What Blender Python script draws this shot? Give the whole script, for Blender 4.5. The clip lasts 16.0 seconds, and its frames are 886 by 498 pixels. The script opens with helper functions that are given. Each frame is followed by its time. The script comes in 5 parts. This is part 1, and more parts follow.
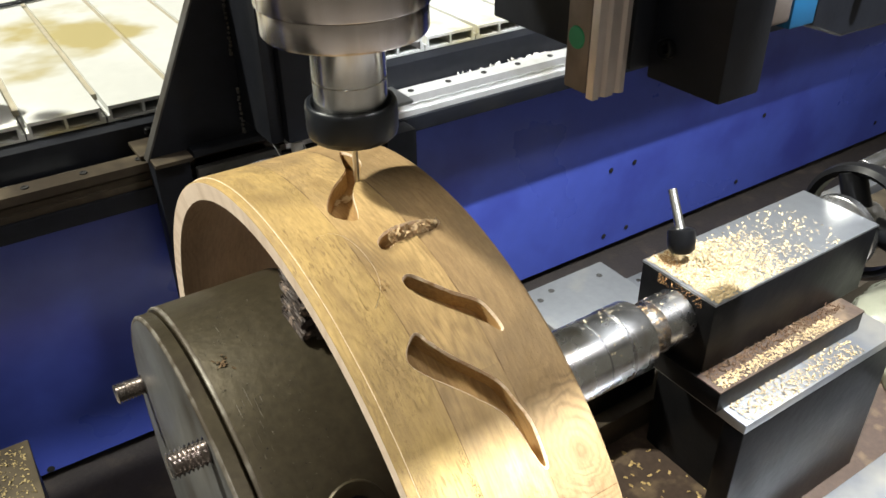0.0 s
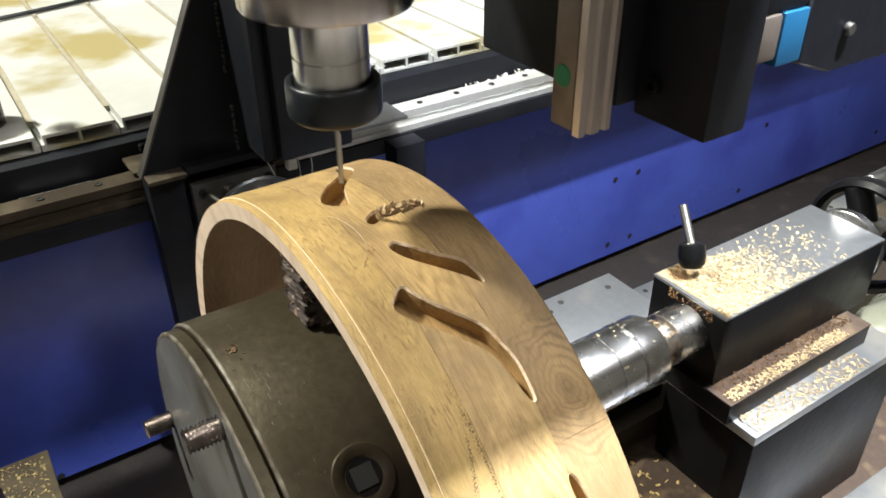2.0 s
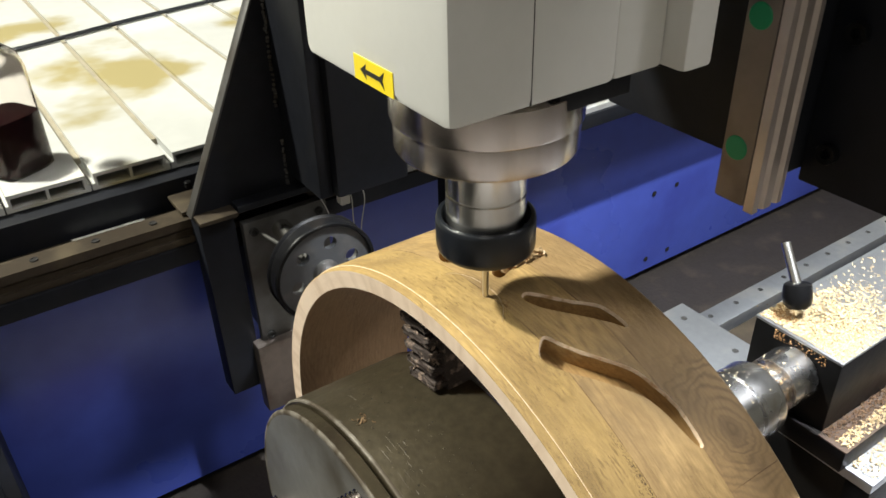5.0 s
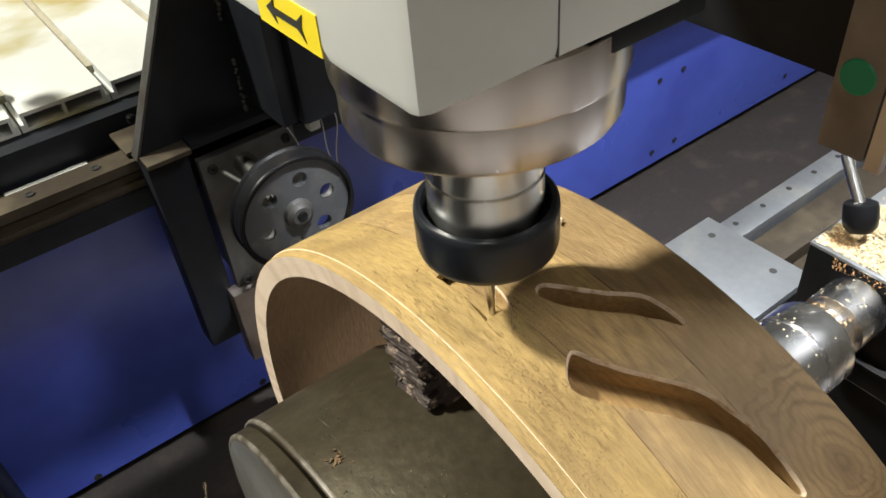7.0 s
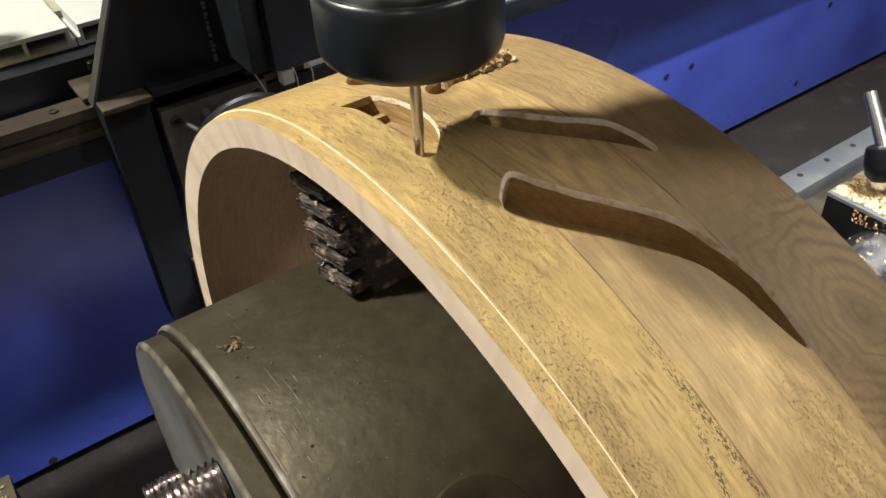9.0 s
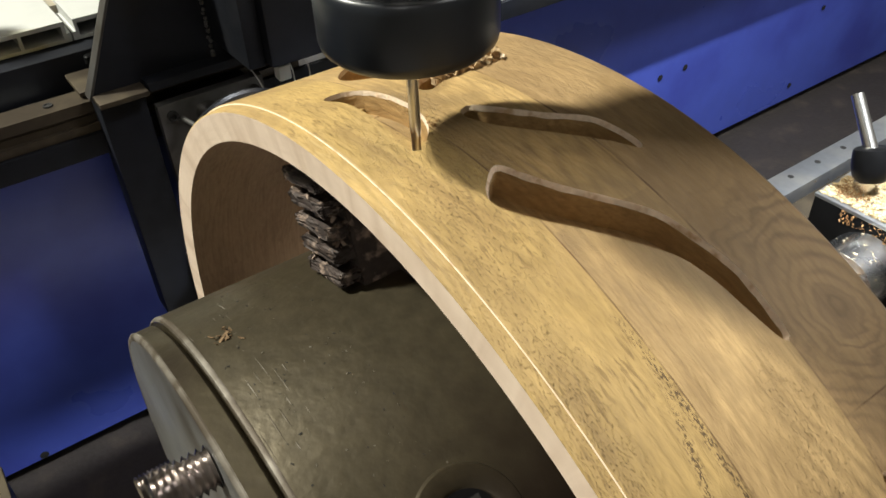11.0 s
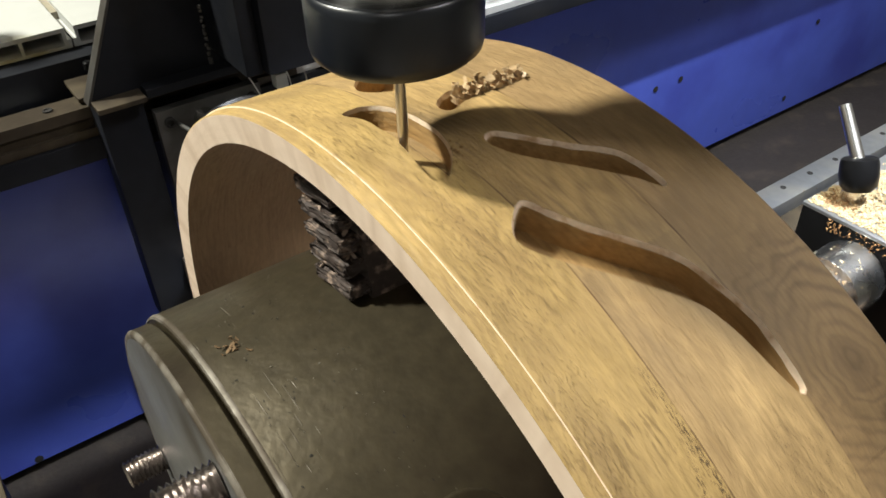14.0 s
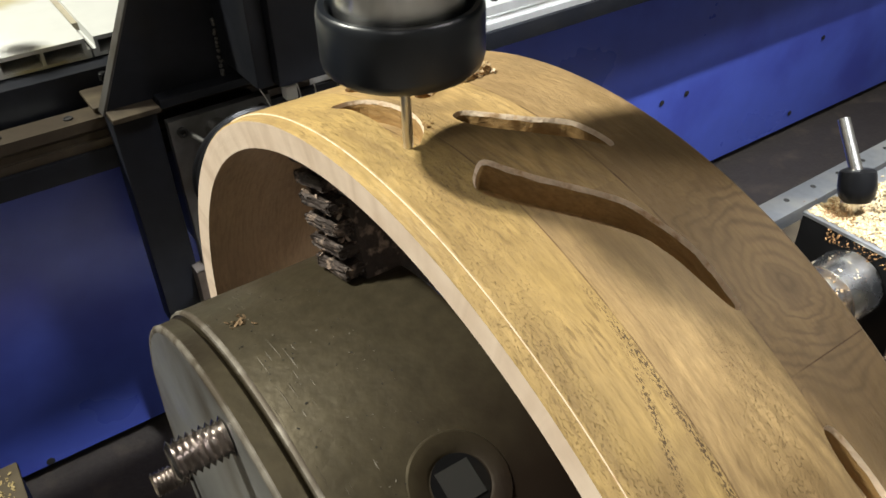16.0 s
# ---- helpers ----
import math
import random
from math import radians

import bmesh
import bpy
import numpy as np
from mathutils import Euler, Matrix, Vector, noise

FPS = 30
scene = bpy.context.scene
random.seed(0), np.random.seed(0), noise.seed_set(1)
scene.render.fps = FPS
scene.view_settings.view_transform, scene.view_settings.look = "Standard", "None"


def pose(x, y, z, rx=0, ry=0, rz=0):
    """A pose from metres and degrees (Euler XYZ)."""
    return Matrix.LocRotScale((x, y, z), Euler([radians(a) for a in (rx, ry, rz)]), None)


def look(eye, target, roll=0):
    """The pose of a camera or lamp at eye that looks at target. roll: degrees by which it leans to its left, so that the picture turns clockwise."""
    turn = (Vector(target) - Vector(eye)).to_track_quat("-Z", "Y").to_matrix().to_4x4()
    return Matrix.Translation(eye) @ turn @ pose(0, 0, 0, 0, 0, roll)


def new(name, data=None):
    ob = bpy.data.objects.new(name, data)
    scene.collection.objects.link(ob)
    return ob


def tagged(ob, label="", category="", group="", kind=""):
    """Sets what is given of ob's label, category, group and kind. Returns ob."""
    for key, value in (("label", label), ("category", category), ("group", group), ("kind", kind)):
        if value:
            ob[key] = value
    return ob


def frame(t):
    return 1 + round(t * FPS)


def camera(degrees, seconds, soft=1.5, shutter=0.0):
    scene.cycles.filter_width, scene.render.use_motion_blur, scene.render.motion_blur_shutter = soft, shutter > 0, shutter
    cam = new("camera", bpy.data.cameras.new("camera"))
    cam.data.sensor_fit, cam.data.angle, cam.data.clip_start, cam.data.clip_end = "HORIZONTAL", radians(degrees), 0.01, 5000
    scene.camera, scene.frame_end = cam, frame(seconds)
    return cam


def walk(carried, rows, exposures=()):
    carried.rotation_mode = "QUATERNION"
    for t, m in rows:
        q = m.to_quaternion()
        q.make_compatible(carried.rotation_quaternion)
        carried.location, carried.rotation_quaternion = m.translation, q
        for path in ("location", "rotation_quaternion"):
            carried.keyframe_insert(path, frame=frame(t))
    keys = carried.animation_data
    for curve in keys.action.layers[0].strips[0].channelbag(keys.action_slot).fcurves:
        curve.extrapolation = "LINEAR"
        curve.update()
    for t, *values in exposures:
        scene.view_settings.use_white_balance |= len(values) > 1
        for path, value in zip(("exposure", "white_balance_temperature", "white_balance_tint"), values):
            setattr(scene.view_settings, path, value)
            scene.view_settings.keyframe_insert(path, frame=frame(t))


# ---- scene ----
# A wooden ring held on a rotary chuck is carved by a router spindle.
# x runs along the chuck's axis, y away to the machine, z up; the axis is y = z = 0.
cam = camera(57.65, 16.0, soft=1.6, shutter=0.4)
walk(cam, [
    (0, pose(-0.1016, -0.3228, 0.3859, 57.321, 0.562, -33.445)),
    (0.5, pose(-0.1034, -0.3230, 0.3861, 57.289, 0.637, -33.759)),
    (1, pose(-0.1021, -0.3224, 0.3863, 57.199, 0.645, -33.973)),
    (1.5, pose(-0.1039, -0.3204, 0.3855, 57.197, 0.551, -33.962)),
    (2, pose(-0.1149, -0.3195, 0.3990, 57.585, 0.397, -33.463)),
    (2.5, pose(-0.1400, -0.3047, 0.4168, 58.363, 0.495, -31.471)),
    (3, pose(-0.1588, -0.2922, 0.4280, 59.237, 0.306, -29.108)),
    (5.5, pose(-0.1514, -0.2131, 0.4098, 56.327, 1.395, -35.714)),
    (6, pose(-0.1079, -0.1803, 0.3990, 53.410, 3.246, -35.088)),
    (6.5, pose(-0.0909, -0.1625, 0.3836, 50.471, 4.309, -35.564)),
    (7, pose(-0.0907, -0.1512, 0.3852, 49.566, 4.272, -37.132)),
    (7.5, pose(-0.0952, -0.1495, 0.3750, 50.421, 4.057, -37.229)),
    (8, pose(-0.0887, -0.1562, 0.3292, 51.596, 3.746, -36.551)),
    (8.5, pose(-0.0766, -0.1536, 0.3091, 51.811, 3.227, -35.928)),
    (9, pose(-0.0720, -0.1518, 0.3043, 51.614, 2.797, -35.537)),
    (9.5, pose(-0.0707, -0.1514, 0.3048, 51.430, 2.495, -35.458)),
    (12, pose(-0.0758, -0.1597, 0.3059, 51.771, 1.895, -35.617)),
    (12.5, pose(-0.0765, -0.1604, 0.3071, 52.006, 1.751, -35.564)),
    (13, pose(-0.0750, -0.1610, 0.3069, 52.105, 1.722, -35.540)),
    (13.5, pose(-0.0749, -0.1610, 0.3062, 52.181, 1.661, -35.544)),
    (14, pose(-0.0754, -0.1633, 0.3068, 52.315, 1.672, -35.417)),
    (14.5, pose(-0.0805, -0.1688, 0.3085, 52.461, 1.597, -35.155)),
    (15, pose(-0.0813, -0.1722, 0.3102, 52.651, 1.469, -34.937)),
    (15.5, pose(-0.0831, -0.1740, 0.3117, 52.932, 1.453, -34.792)),
    (16, pose(-0.0852, -0.1740, 0.3127, 53.223, 1.506, -34.748)),
], exposures=[(0, 0.0), (16, 0.0)])

# ---------------------------------------------------------------- light
world = bpy.data.worlds.new("world")
scene.world = world
world.use_nodes = True
world.node_tree.nodes["Background"].inputs[0].default_value = (0.55, 0.62, 0.75, 1)
world.node_tree.nodes["Background"].inputs[1].default_value = 0.075


def area_lamp(eye, target, power, size, colour, spread=180):
    data = bpy.data.lights.new("lamp_light", "AREA")
    data.shape, data.size, data.energy, data.color = "DISK", size, power, colour
    data.spread = radians(spread)
    ob = new("lamp_light", data)
    ob.matrix_world = look(eye, target)
    return ob


area_lamp((-1.28, 1.42, 2.33), (0.03, 0.0, 0.19), 185, 0.22, (0.98, 0.97, 0.85))
area_lamp((0.45, -0.60, 2.42), (0.25, -0.42, 0.0), 58, 0.07, (0.90, 0.95, 1.0), 70)
area_lamp((-1.20, -1.40, 2.25), (0.2, 0.2, 0.0), 8, 0.7, (1.0, 0.99, 0.97))
# Added soft fill from the front right; no such lamp is known.
area_lamp((1.40, -1.02, 2.45), (0.2, 0.2, 0.0), 38, 0.4, (1.0, 0.98, 0.97))


# ---------------------------------------------------------------- materials
def mat(name, colour, rough=0.5, metal=0.0, grain=0.0, scale=60.0, bump=0.0, stain=None, stain_scale=8.0,
        stain_at=(0.5, 0.68), stretch=(1, 1, 1), emit=None, spec=0.5, placed=False):
    """Principled surface with a fine grain, a broad stain and a fine relief."""
    m = bpy.data.materials.new(name)
    m.use_nodes = True
    nt = m.node_tree
    b = nt.nodes["Principled BSDF"]
    b.inputs["Roughness"].default_value = rough
    b.inputs["Metallic"].default_value = metal
    b.inputs["Specular IOR Level"].default_value = spec
    tc = nt.nodes.new("ShaderNodeTexCoord")
    mp = nt.nodes.new("ShaderNodeMapping")
    mp.inputs["Scale"].default_value = stretch
    nt.links.new(tc.outputs["Object"], mp.inputs["Vector"])
    n1 = nt.nodes.new("ShaderNodeTexNoise")
    n1.inputs["Scale"].default_value, n1.inputs["Detail"].default_value = scale, 6
    nt.links.new(mp.outputs[0], n1.inputs["Vector"])
    base = nt.nodes.new("ShaderNodeMix")
    base.data_type = "RGBA"
    lo = [max(0, c * (1 - grain)) for c in colour]
    hi = [min(1, c * (1 + grain)) for c in colour]
    base.inputs[6].default_value, base.inputs[7].default_value = (*lo, 1), (*hi, 1)
    nt.links.new(n1.outputs["Fac"], base.inputs[0])
    out = base.outputs[2]
    n2 = nt.nodes.new("ShaderNodeTexNoise")
    n2.inputs["Scale"].default_value, n2.inputs["Detail"].default_value = stain_scale, 5
    if placed:                                # one stain runs on over neighbouring pieces
        nt.links.new(nt.nodes.new("ShaderNodeNewGeometry").outputs["Position"], n2.inputs["Vector"])
    else:
        nt.links.new(tc.outputs["Object"], n2.inputs["Vector"])
    if stain:
        ramp = nt.nodes.new("ShaderNodeMapRange")
        ramp.inputs[1].default_value, ramp.inputs[2].default_value = stain_at
        nt.links.new(n2.outputs["Fac"], ramp.inputs[0])
        mix = nt.nodes.new("ShaderNodeMix")
        mix.data_type = "RGBA"
        mix.inputs[7].default_value = (*stain, 1)
        nt.links.new(ramp.outputs[0], mix.inputs[0])
        nt.links.new(out, mix.inputs[6])
        out = mix.outputs[2]
    nt.links.new(out, b.inputs["Base Color"])
    rr = nt.nodes.new("ShaderNodeMapRange")
    rr.inputs[3].default_value, rr.inputs[4].default_value = max(0.02, rough - 0.12), min(1, rough + 0.12)
    nt.links.new(n2.outputs["Fac"], rr.inputs[0])
    nt.links.new(rr.outputs[0], b.inputs["Roughness"])
    if bump:
        bp = nt.nodes.new("ShaderNodeBump")
        bp.inputs["Strength"].default_value, bp.inputs["Distance"].default_value = bump, 0.001
        nt.links.new(n1.outputs["Fac"], bp.inputs["Height"])
        nt.links.new(bp.outputs[0], b.inputs["Normal"])
    if emit:
        b.inputs["Emission Color"].default_value = (*emit[0], 1)
        b.inputs["Emission Strength"].default_value = emit[1]
    return m


BLUE = mat("blue_paint", (0.066, 0.100, 0.46), 0.30, 0, 0.12, 30, 0.15, (0.046, 0.062, 0.34), 5)
BLACK = mat("black_paint", (0.0085, 0.0095, 0.0130), 0.48, 0, 0.4, 80, 0.3, (0.014, 0.014, 0.015), 14, (0.55, 0.8), spec=0.2)
RUBBER = mat("black_oxide", (0.0085, 0.0105, 0.0145), 0.34, 0.0, 0.3, 90, 0.1)
STEEL = mat("bright_steel", (0.64, 0.62, 0.59), 0.26, 1, 0.06, 40, 0.05, stretch=(1, 1, 12))


def turned_finish(m, amount=0.8):
    """Fine grooves round the z axis, which draw highlights out into upright streaks."""
    nt = m.node_tree
    tan = nt.nodes.new("ShaderNodeTangent")
    tan.direction_type, tan.axis = "RADIAL", "Z"
    b = nt.nodes["Principled BSDF"]
    b.inputs["Anisotropic"].default_value = amount
    b.inputs["Anisotropic Rotation"].default_value = 0.25
    nt.links.new(tan.outputs[0], b.inputs["Tangent"])
    return m


# The upright colour bands in these two steels paint in reflections.
NOSE = turned_finish(mat("turned_steel_gleam", (0.50, 0.455, 0.43), 0.25, 1, 0.55, 95, 0.0, stretch=(1, 1, 0.03)))
HOLDER = turned_finish(mat("ground_steel_gleam", (0.78, 0.76, 0.73), 0.24, 1, 0.35, 130, 0.0, stretch=(1, 1, 0.05)))
CHROME = mat("chrome", (0.64, 0.64, 0.65), 0.26, 1, 0.10, 80, 0.1, (0.44, 0.40, 0.34), 40, (0.55, 0.72))
CHUCK = mat("oily_cast_steel", (0.062, 0.050, 0.030), 0.42, 0.60, 0.45, 170, 0.3, (0.022, 0.014, 0.009), 10, (0.42, 0.60))
PLATE = mat("grey_plate_steel", (0.110, 0.108, 0.104), 0.46, 0.6, 0.25, 90, 0.2, (0.055, 0.048, 0.040), 16, (0.45, 0.68))
FACE = mat("bare_turned_face", (0.20, 0.20, 0.195), 0.42, 0.6, 0.25, 110, 0.2, (0.085, 0.076, 0.064), 14, (0.46, 0.66))
WORN = mat("worn_bare_edge", (0.20, 0.18, 0.15), 0.55, 0.4, 0.3, 200, 0.2, (0.07, 0.055, 0.038), 60, (0.42, 0.58))
RAIL = mat("dusty_rail_steel", (0.046, 0.035, 0.024), 0.50, 0.45, 0.3, 120, 0.2, (0.11, 0.087, 0.054), 18, (0.5, 0.72))
ALU = mat("milled_aluminium", (0.28, 0.29, 0.305), 0.40, 0.85, 0.15, 120, 0.15, (0.45, 0.42, 0.36), 12, (0.55, 0.8))
COVER = mat("grey_painted_cover", (0.62, 0.62, 0.59), 0.38, 0, 0.03, 200, 0.06, (0.57, 0.56, 0.52), 9)
BRONZE = mat("brown_worn_steel", (0.215, 0.180, 0.158), 0.45, 0.6, 0.2, 100, 0.2, (0.10, 0.07, 0.05), 20)
PINK = mat("guide_rail_steel", (0.62, 0.54, 0.50), 0.32, 0.8, 0.12, 100, 0.1)
TABLE = mat("white_table_profile", (0.49, 0.495, 0.475), 0.5, 0, 0.08, 40, 0.1, (0.32, 0.27, 0.125), 3.1, (0.50, 0.56), placed=True)
CAST = mat("dark_cast_iron", (0.005, 0.005, 0.0055), 0.34, 0.0, 0.3, 90, 0.3, (0.016, 0.013, 0.010), 18, (0.6, 0.8), spec=0.12)
RUST = mat("brown_dust", (0.045, 0.027, 0.017), 0.85, 0, 0.5, 160, 0.6, (0.20, 0.14, 0.08), 30, (0.55, 0.8))
DUST = mat("sawdust", (0.36, 0.28, 0.13), 0.9, 0, 0.3, 300, 0.5)
PULLEY = mat("cast_grey_metal", (0.060, 0.062, 0.066), 0.40, 0.35, 0.2, 90, 0.2, (0.11, 0.105, 0.10), 30)
SILVER = mat("pale_rail_steel", (0.70, 0.70, 0.69), 0.38, 0.6, 0.1, 120, 0.1, (0.5, 0.48, 0.42), 16, (0.55, 0.8))
SOOT = mat("dark_oily_dust", (0.017, 0.012, 0.009), 0.8, 0, 0.5, 160, 0.6, (0.050, 0.036, 0.025), 22, (0.55, 0.8))
GREASE = mat("chip_caked_jaw", (0.045, 0.032, 0.027), 0.65, 0.2, 0.8, 260, 0.9, (0.30, 0.22, 0.17), 190, (0.56, 0.70))
DARK = mat("dark_hole", (0.008, 0.007, 0.006), 0.8, 0, 0.2, 90)
YELLOW = mat("yellow_label", (0.80, 0.62, 0.01), 0.45, 0, 0.04, 60)
INK = mat("black_ink", (0.01, 0.01, 0.01), 0.5, 0, 0.1, 60)
GREEN = mat("green_dot_paint", (0.005, 0.22, 0.09), 0.4, 0, 0.1, 60)
TAPE = mat("blue_tape", (0.012, 0.10, 0.22), 0.4, 0, 0.1, 60)
FLOOR = mat("concrete", (0.22, 0.20, 0.18), 0.85, 0, 0.25, 40, 0.4, (0.12, 0.10, 0.08), 6)
WALL = mat("plaster", (0.42, 0.41, 0.38), 0.9, 0, 0.08, 30, 0.2)
LIQUID = mat("dark_drink", (0.008, 0.0015, 0.002), 0.1, 0, 0.1, 20)
LABEL = mat("paper_label", (0.62, 0.42, 0.12), 0.6, 0, 0.3, 60)
ORANGE = mat("orange_plastic", (0.45, 0.20, 0.02), 0.5, 0, 0.2, 60)
GREENP = mat("green_plastic", (0.01, 0.30, 0.11), 0.35, 0, 0.1, 60)


def glass_mat():
    m = bpy.data.materials.new("clear_plastic")
    m.use_nodes = True
    b = m.node_tree.nodes["Principled BSDF"]
    b.inputs["Base Color"].default_value = (0.93, 0.86, 0.82, 1)
    b.inputs["Transmission Weight"].default_value = 1.0
    b.inputs["Roughness"].default_value = 0.16
    b.inputs["IOR"].default_value = 1.07
    return m


GLASS = glass_mat()


def wood_mat(name, kind):
    """Glued hardwood: staves in rows round the ring, each with its own tone and grain, fine pores, and seams."""
    m = bpy.data.materials.new(name)
    m.use_nodes = True
    nt = m.node_tree
    nd, lk = nt.nodes, nt.links
    b = nd["Principled BSDF"]
    tc = nd.new("ShaderNodeTexCoord")
    sp = nd.new("ShaderNodeSeparateXYZ")
    lk.new(tc.outputs["Object"], sp.inputs[0])

    def mth(op, a, c=None):
        n = nd.new("ShaderNodeMath")
        n.operation = op
        for i, v in enumerate((a, c)):
            if v is None:
                continue
            if isinstance(v, (int, float)):
                n.inputs[i].default_value = v
            else:
                lk.new(v, n.inputs[i])
        return n.outputs[0]

    def noise_tex(vec, scale, detail=4, dist=0.0):
        n = nd.new("ShaderNodeTexNoise")
        n.inputs["Scale"].default_value, n.inputs["Detail"].default_value = scale, detail
        n.inputs["Distortion"].default_value = dist
        lk.new(vec, n.inputs["Vector"])
        return n.outputs["Fac"]

    def mixc(fac, a, c, blend="MIX"):
        n = nd.new("ShaderNodeMix")
        n.data_type, n.blend_type = "RGBA", blend
        for i, v in ((0, fac), (6, a), (7, c)):
            if isinstance(v, (int, float)):
                n.inputs[i].default_value = v
            elif isinstance(v, tuple):
                n.inputs[i].default_value = (*v, 1)
            else:
                lk.new(v, n.inputs[i])
        return n.outputs[2]

    def rng(v, a, c, d=0.0, e=1.0):
        n = nd.new("ShaderNodeMapRange")
        for i, q in enumerate((a, c, d, e)):
            n.inputs[i + 1].default_value = q
        lk.new(v, n.inputs[0])
        return n.outputs[0]

    ang = mth("ARCTAN2", sp.outputs["Y"], sp.outputs["Z"])
    arc = mth("MULTIPLY", ang, 0.198)
    rad = mth("SQRT", mth("ADD", mth("MULTIPLY", sp.outputs["Y"], sp.outputs["Y"]), mth("MULTIPLY", sp.outputs["Z"], sp.outputs["Z"])))
    flat = nd.new("ShaderNodeCombineXYZ")       # x along the axis, y round the ring, z outwards
    lk.new(sp.outputs["X"], flat.inputs[0])
    lk.new(arc, flat.inputs[1])
    lk.new(rad, flat.inputs[2])
    vec = flat.outputs[0]
    # seams wander a little
    wob = mth("MULTIPLY", mth("SUBTRACT", noise_tex(vec, 9, 1), 0.5), 0.004)
    xs = mth("ADD", sp.outputs["X"], wob)
    row = mth("ADD", mth("GREATER_THAN", xs, 0.0295), mth("GREATER_THAN", xs, 0.0610))
    arc2 = mth("ADD", arc, mth("MULTIPLY", row, 0.0688))
    cell = mth("FLOOR", mth("DIVIDE", mth("ADD", arc2, 0.055), 0.25))
    key = nd.new("ShaderNodeCombineXYZ")
    lk.new(row, key.inputs[0])
    lk.new(cell, key.inputs[1])
    wn = nd.new("ShaderNodeTexWhiteNoise")
    lk.new(key.outputs[0], wn.inputs["Vector"])
    tone = wn.outputs["Value"]
    # grain runs along the arc, shifted stave by stave
    sh = nd.new("ShaderNodeVectorMath")
    sh.operation = "MULTIPLY_ADD"
    lk.new(wn.outputs["Color"], sh.inputs[0])
    sh.inputs[1].default_value = (3, 3, 3)
    lk.new(vec, sh.inputs[2])
    mp = nd.new("ShaderNodeMapping")
    mp.inputs["Scale"].default_value = (1.0, 0.34, 1.0)
    mp.inputs["Rotation"].default_value = (0, 0, radians(14))
    lk.new(sh.outputs[0], mp.inputs["Vector"])
    broad = noise_tex(mp.outputs[0], 34, 3, 1.2)
    fine = noise_tex(mp.outputs[0], 520, 5, 0.3)
    mp2 = nd.new("ShaderNodeMapping")
    mp2.inputs["Scale"].default_value = (1.0, 0.38, 1.0)
    mp2.inputs["Rotation"].default_value = (0, 0, radians(9))
    lk.new(vec, mp2.inputs["Vector"])
    mp3 = nd.new("ShaderNodeMapping")
    mp3.inputs["Scale"].default_value = (1.0, 0.35, 1.0)
    lk.new(vec, mp3.inputs["Vector"])
    pores = rng(noise_tex(mp2.outputs[0], 3300, 5), 0.56, 0.72)
    patch = rng(noise_tex(mp3.outputs[0], 38, 5), 0.46, 0.64)
    porous = mth("MULTIPLY", pores, patch)
    porous = mth("MULTIPLY", porous, rng(sp.outputs["X"], 0.050, 0.066, 1.0, 0.25))
    # a knot with rings, near the far edge
    kv = nd.new("ShaderNodeVectorMath")
    kv.operation = "SUBTRACT"
    lk.new(vec, kv.inputs[0])
    kv.inputs[1].default_value = (0.0790, -0.1715, 0.198)
    km = nd.new("ShaderNodeVectorMath")
    km.operation = "MULTIPLY"
    lk.new(kv.outputs[0], km.inputs[0])
    km.inputs[1].default_value = (1.15, 0.78, 0)
    kl = nd.new("ShaderNodeVectorMath")
    kl.operation = "LENGTH"
    lk.new(km.outputs[0], kl.inputs[0])
    kr = mth("ADD", kl.outputs["Value"], mth("MULTIPLY", mth("SUBTRACT", noise_tex(vec, 30, 4, 0.8), 0.5), 0.034))
    rings = rng(mth("SINE", mth("ADD", mth("MULTIPLY", kr, 1480), mth("MULTIPLY", noise_tex(vec, 15, 2), 9.0))), -1.0, 1.0)
    near = mth("MULTIPLY", rng(kr, 0.036, 0.027), mth("GREATER_THAN", xs, 0.0610))
    if kind == "face":
        light, dark, warm = (0.580, 0.396, 0.182), (0.235, 0.148, 0.062), (0.570, 0.370, 0.132)
    elif kind == "end":
        light, dark, warm = (0.80, 0.66, 0.53), (0.62, 0.46, 0.35), (0.74, 0.58, 0.44)
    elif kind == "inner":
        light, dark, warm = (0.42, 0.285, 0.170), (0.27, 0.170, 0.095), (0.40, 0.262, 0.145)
    else:
        light, dark, warm = (0.46, 0.285, 0.112), (0.235, 0.135, 0.052), (0.44, 0.268, 0.100)

    def stretched(scale_arc, turn, source=None):
        n = nd.new("ShaderNodeMapping")
        n.inputs["Scale"].default_value = (1.0, scale_arc, 1.0)
        n.inputs["Rotation"].default_value = (0, 0, radians(turn))
        lk.new(source if source is not None else sh.outputs[0], n.inputs["Vector"])
        return n.outputs[0]
    col = mixc(rng(broad, 0.36, 0.76, 0.0, 0.60), light, dark)
    col = mixc(mth("MULTIPLY", tone, 0.5), col, warm)
    # growth figure: level lines of a slow field, drawn out along the stave
    field = noise_tex(stretched(0.22, 9), 17, 2, 0.6)
    lines = mth("POWER", rng(mth("SINE", mth("MULTIPLY", field, 210)), -1.0, 1.0), 2.0)
    amount = {"face": 0.50, "end": 0.0, "inner": 0.30, "cut": 0.25}[kind]
    col = mixc(mth("MULTIPLY", mth("MULTIPLY", lines, rng(noise_tex(vec, 21, 3), 0.40, 0.62)), amount), col, tuple(c * 0.8 for c in dark))
    # long fibres
    fibre = noise_tex(stretched(0.045, 6), 900, 4, 0.2)
    col = mixc(rng(fibre, 0.42, 0.72, 0.0, 0.03 if kind == "end" else 0.36), col, tuple(c * 0.7 for c in dark))
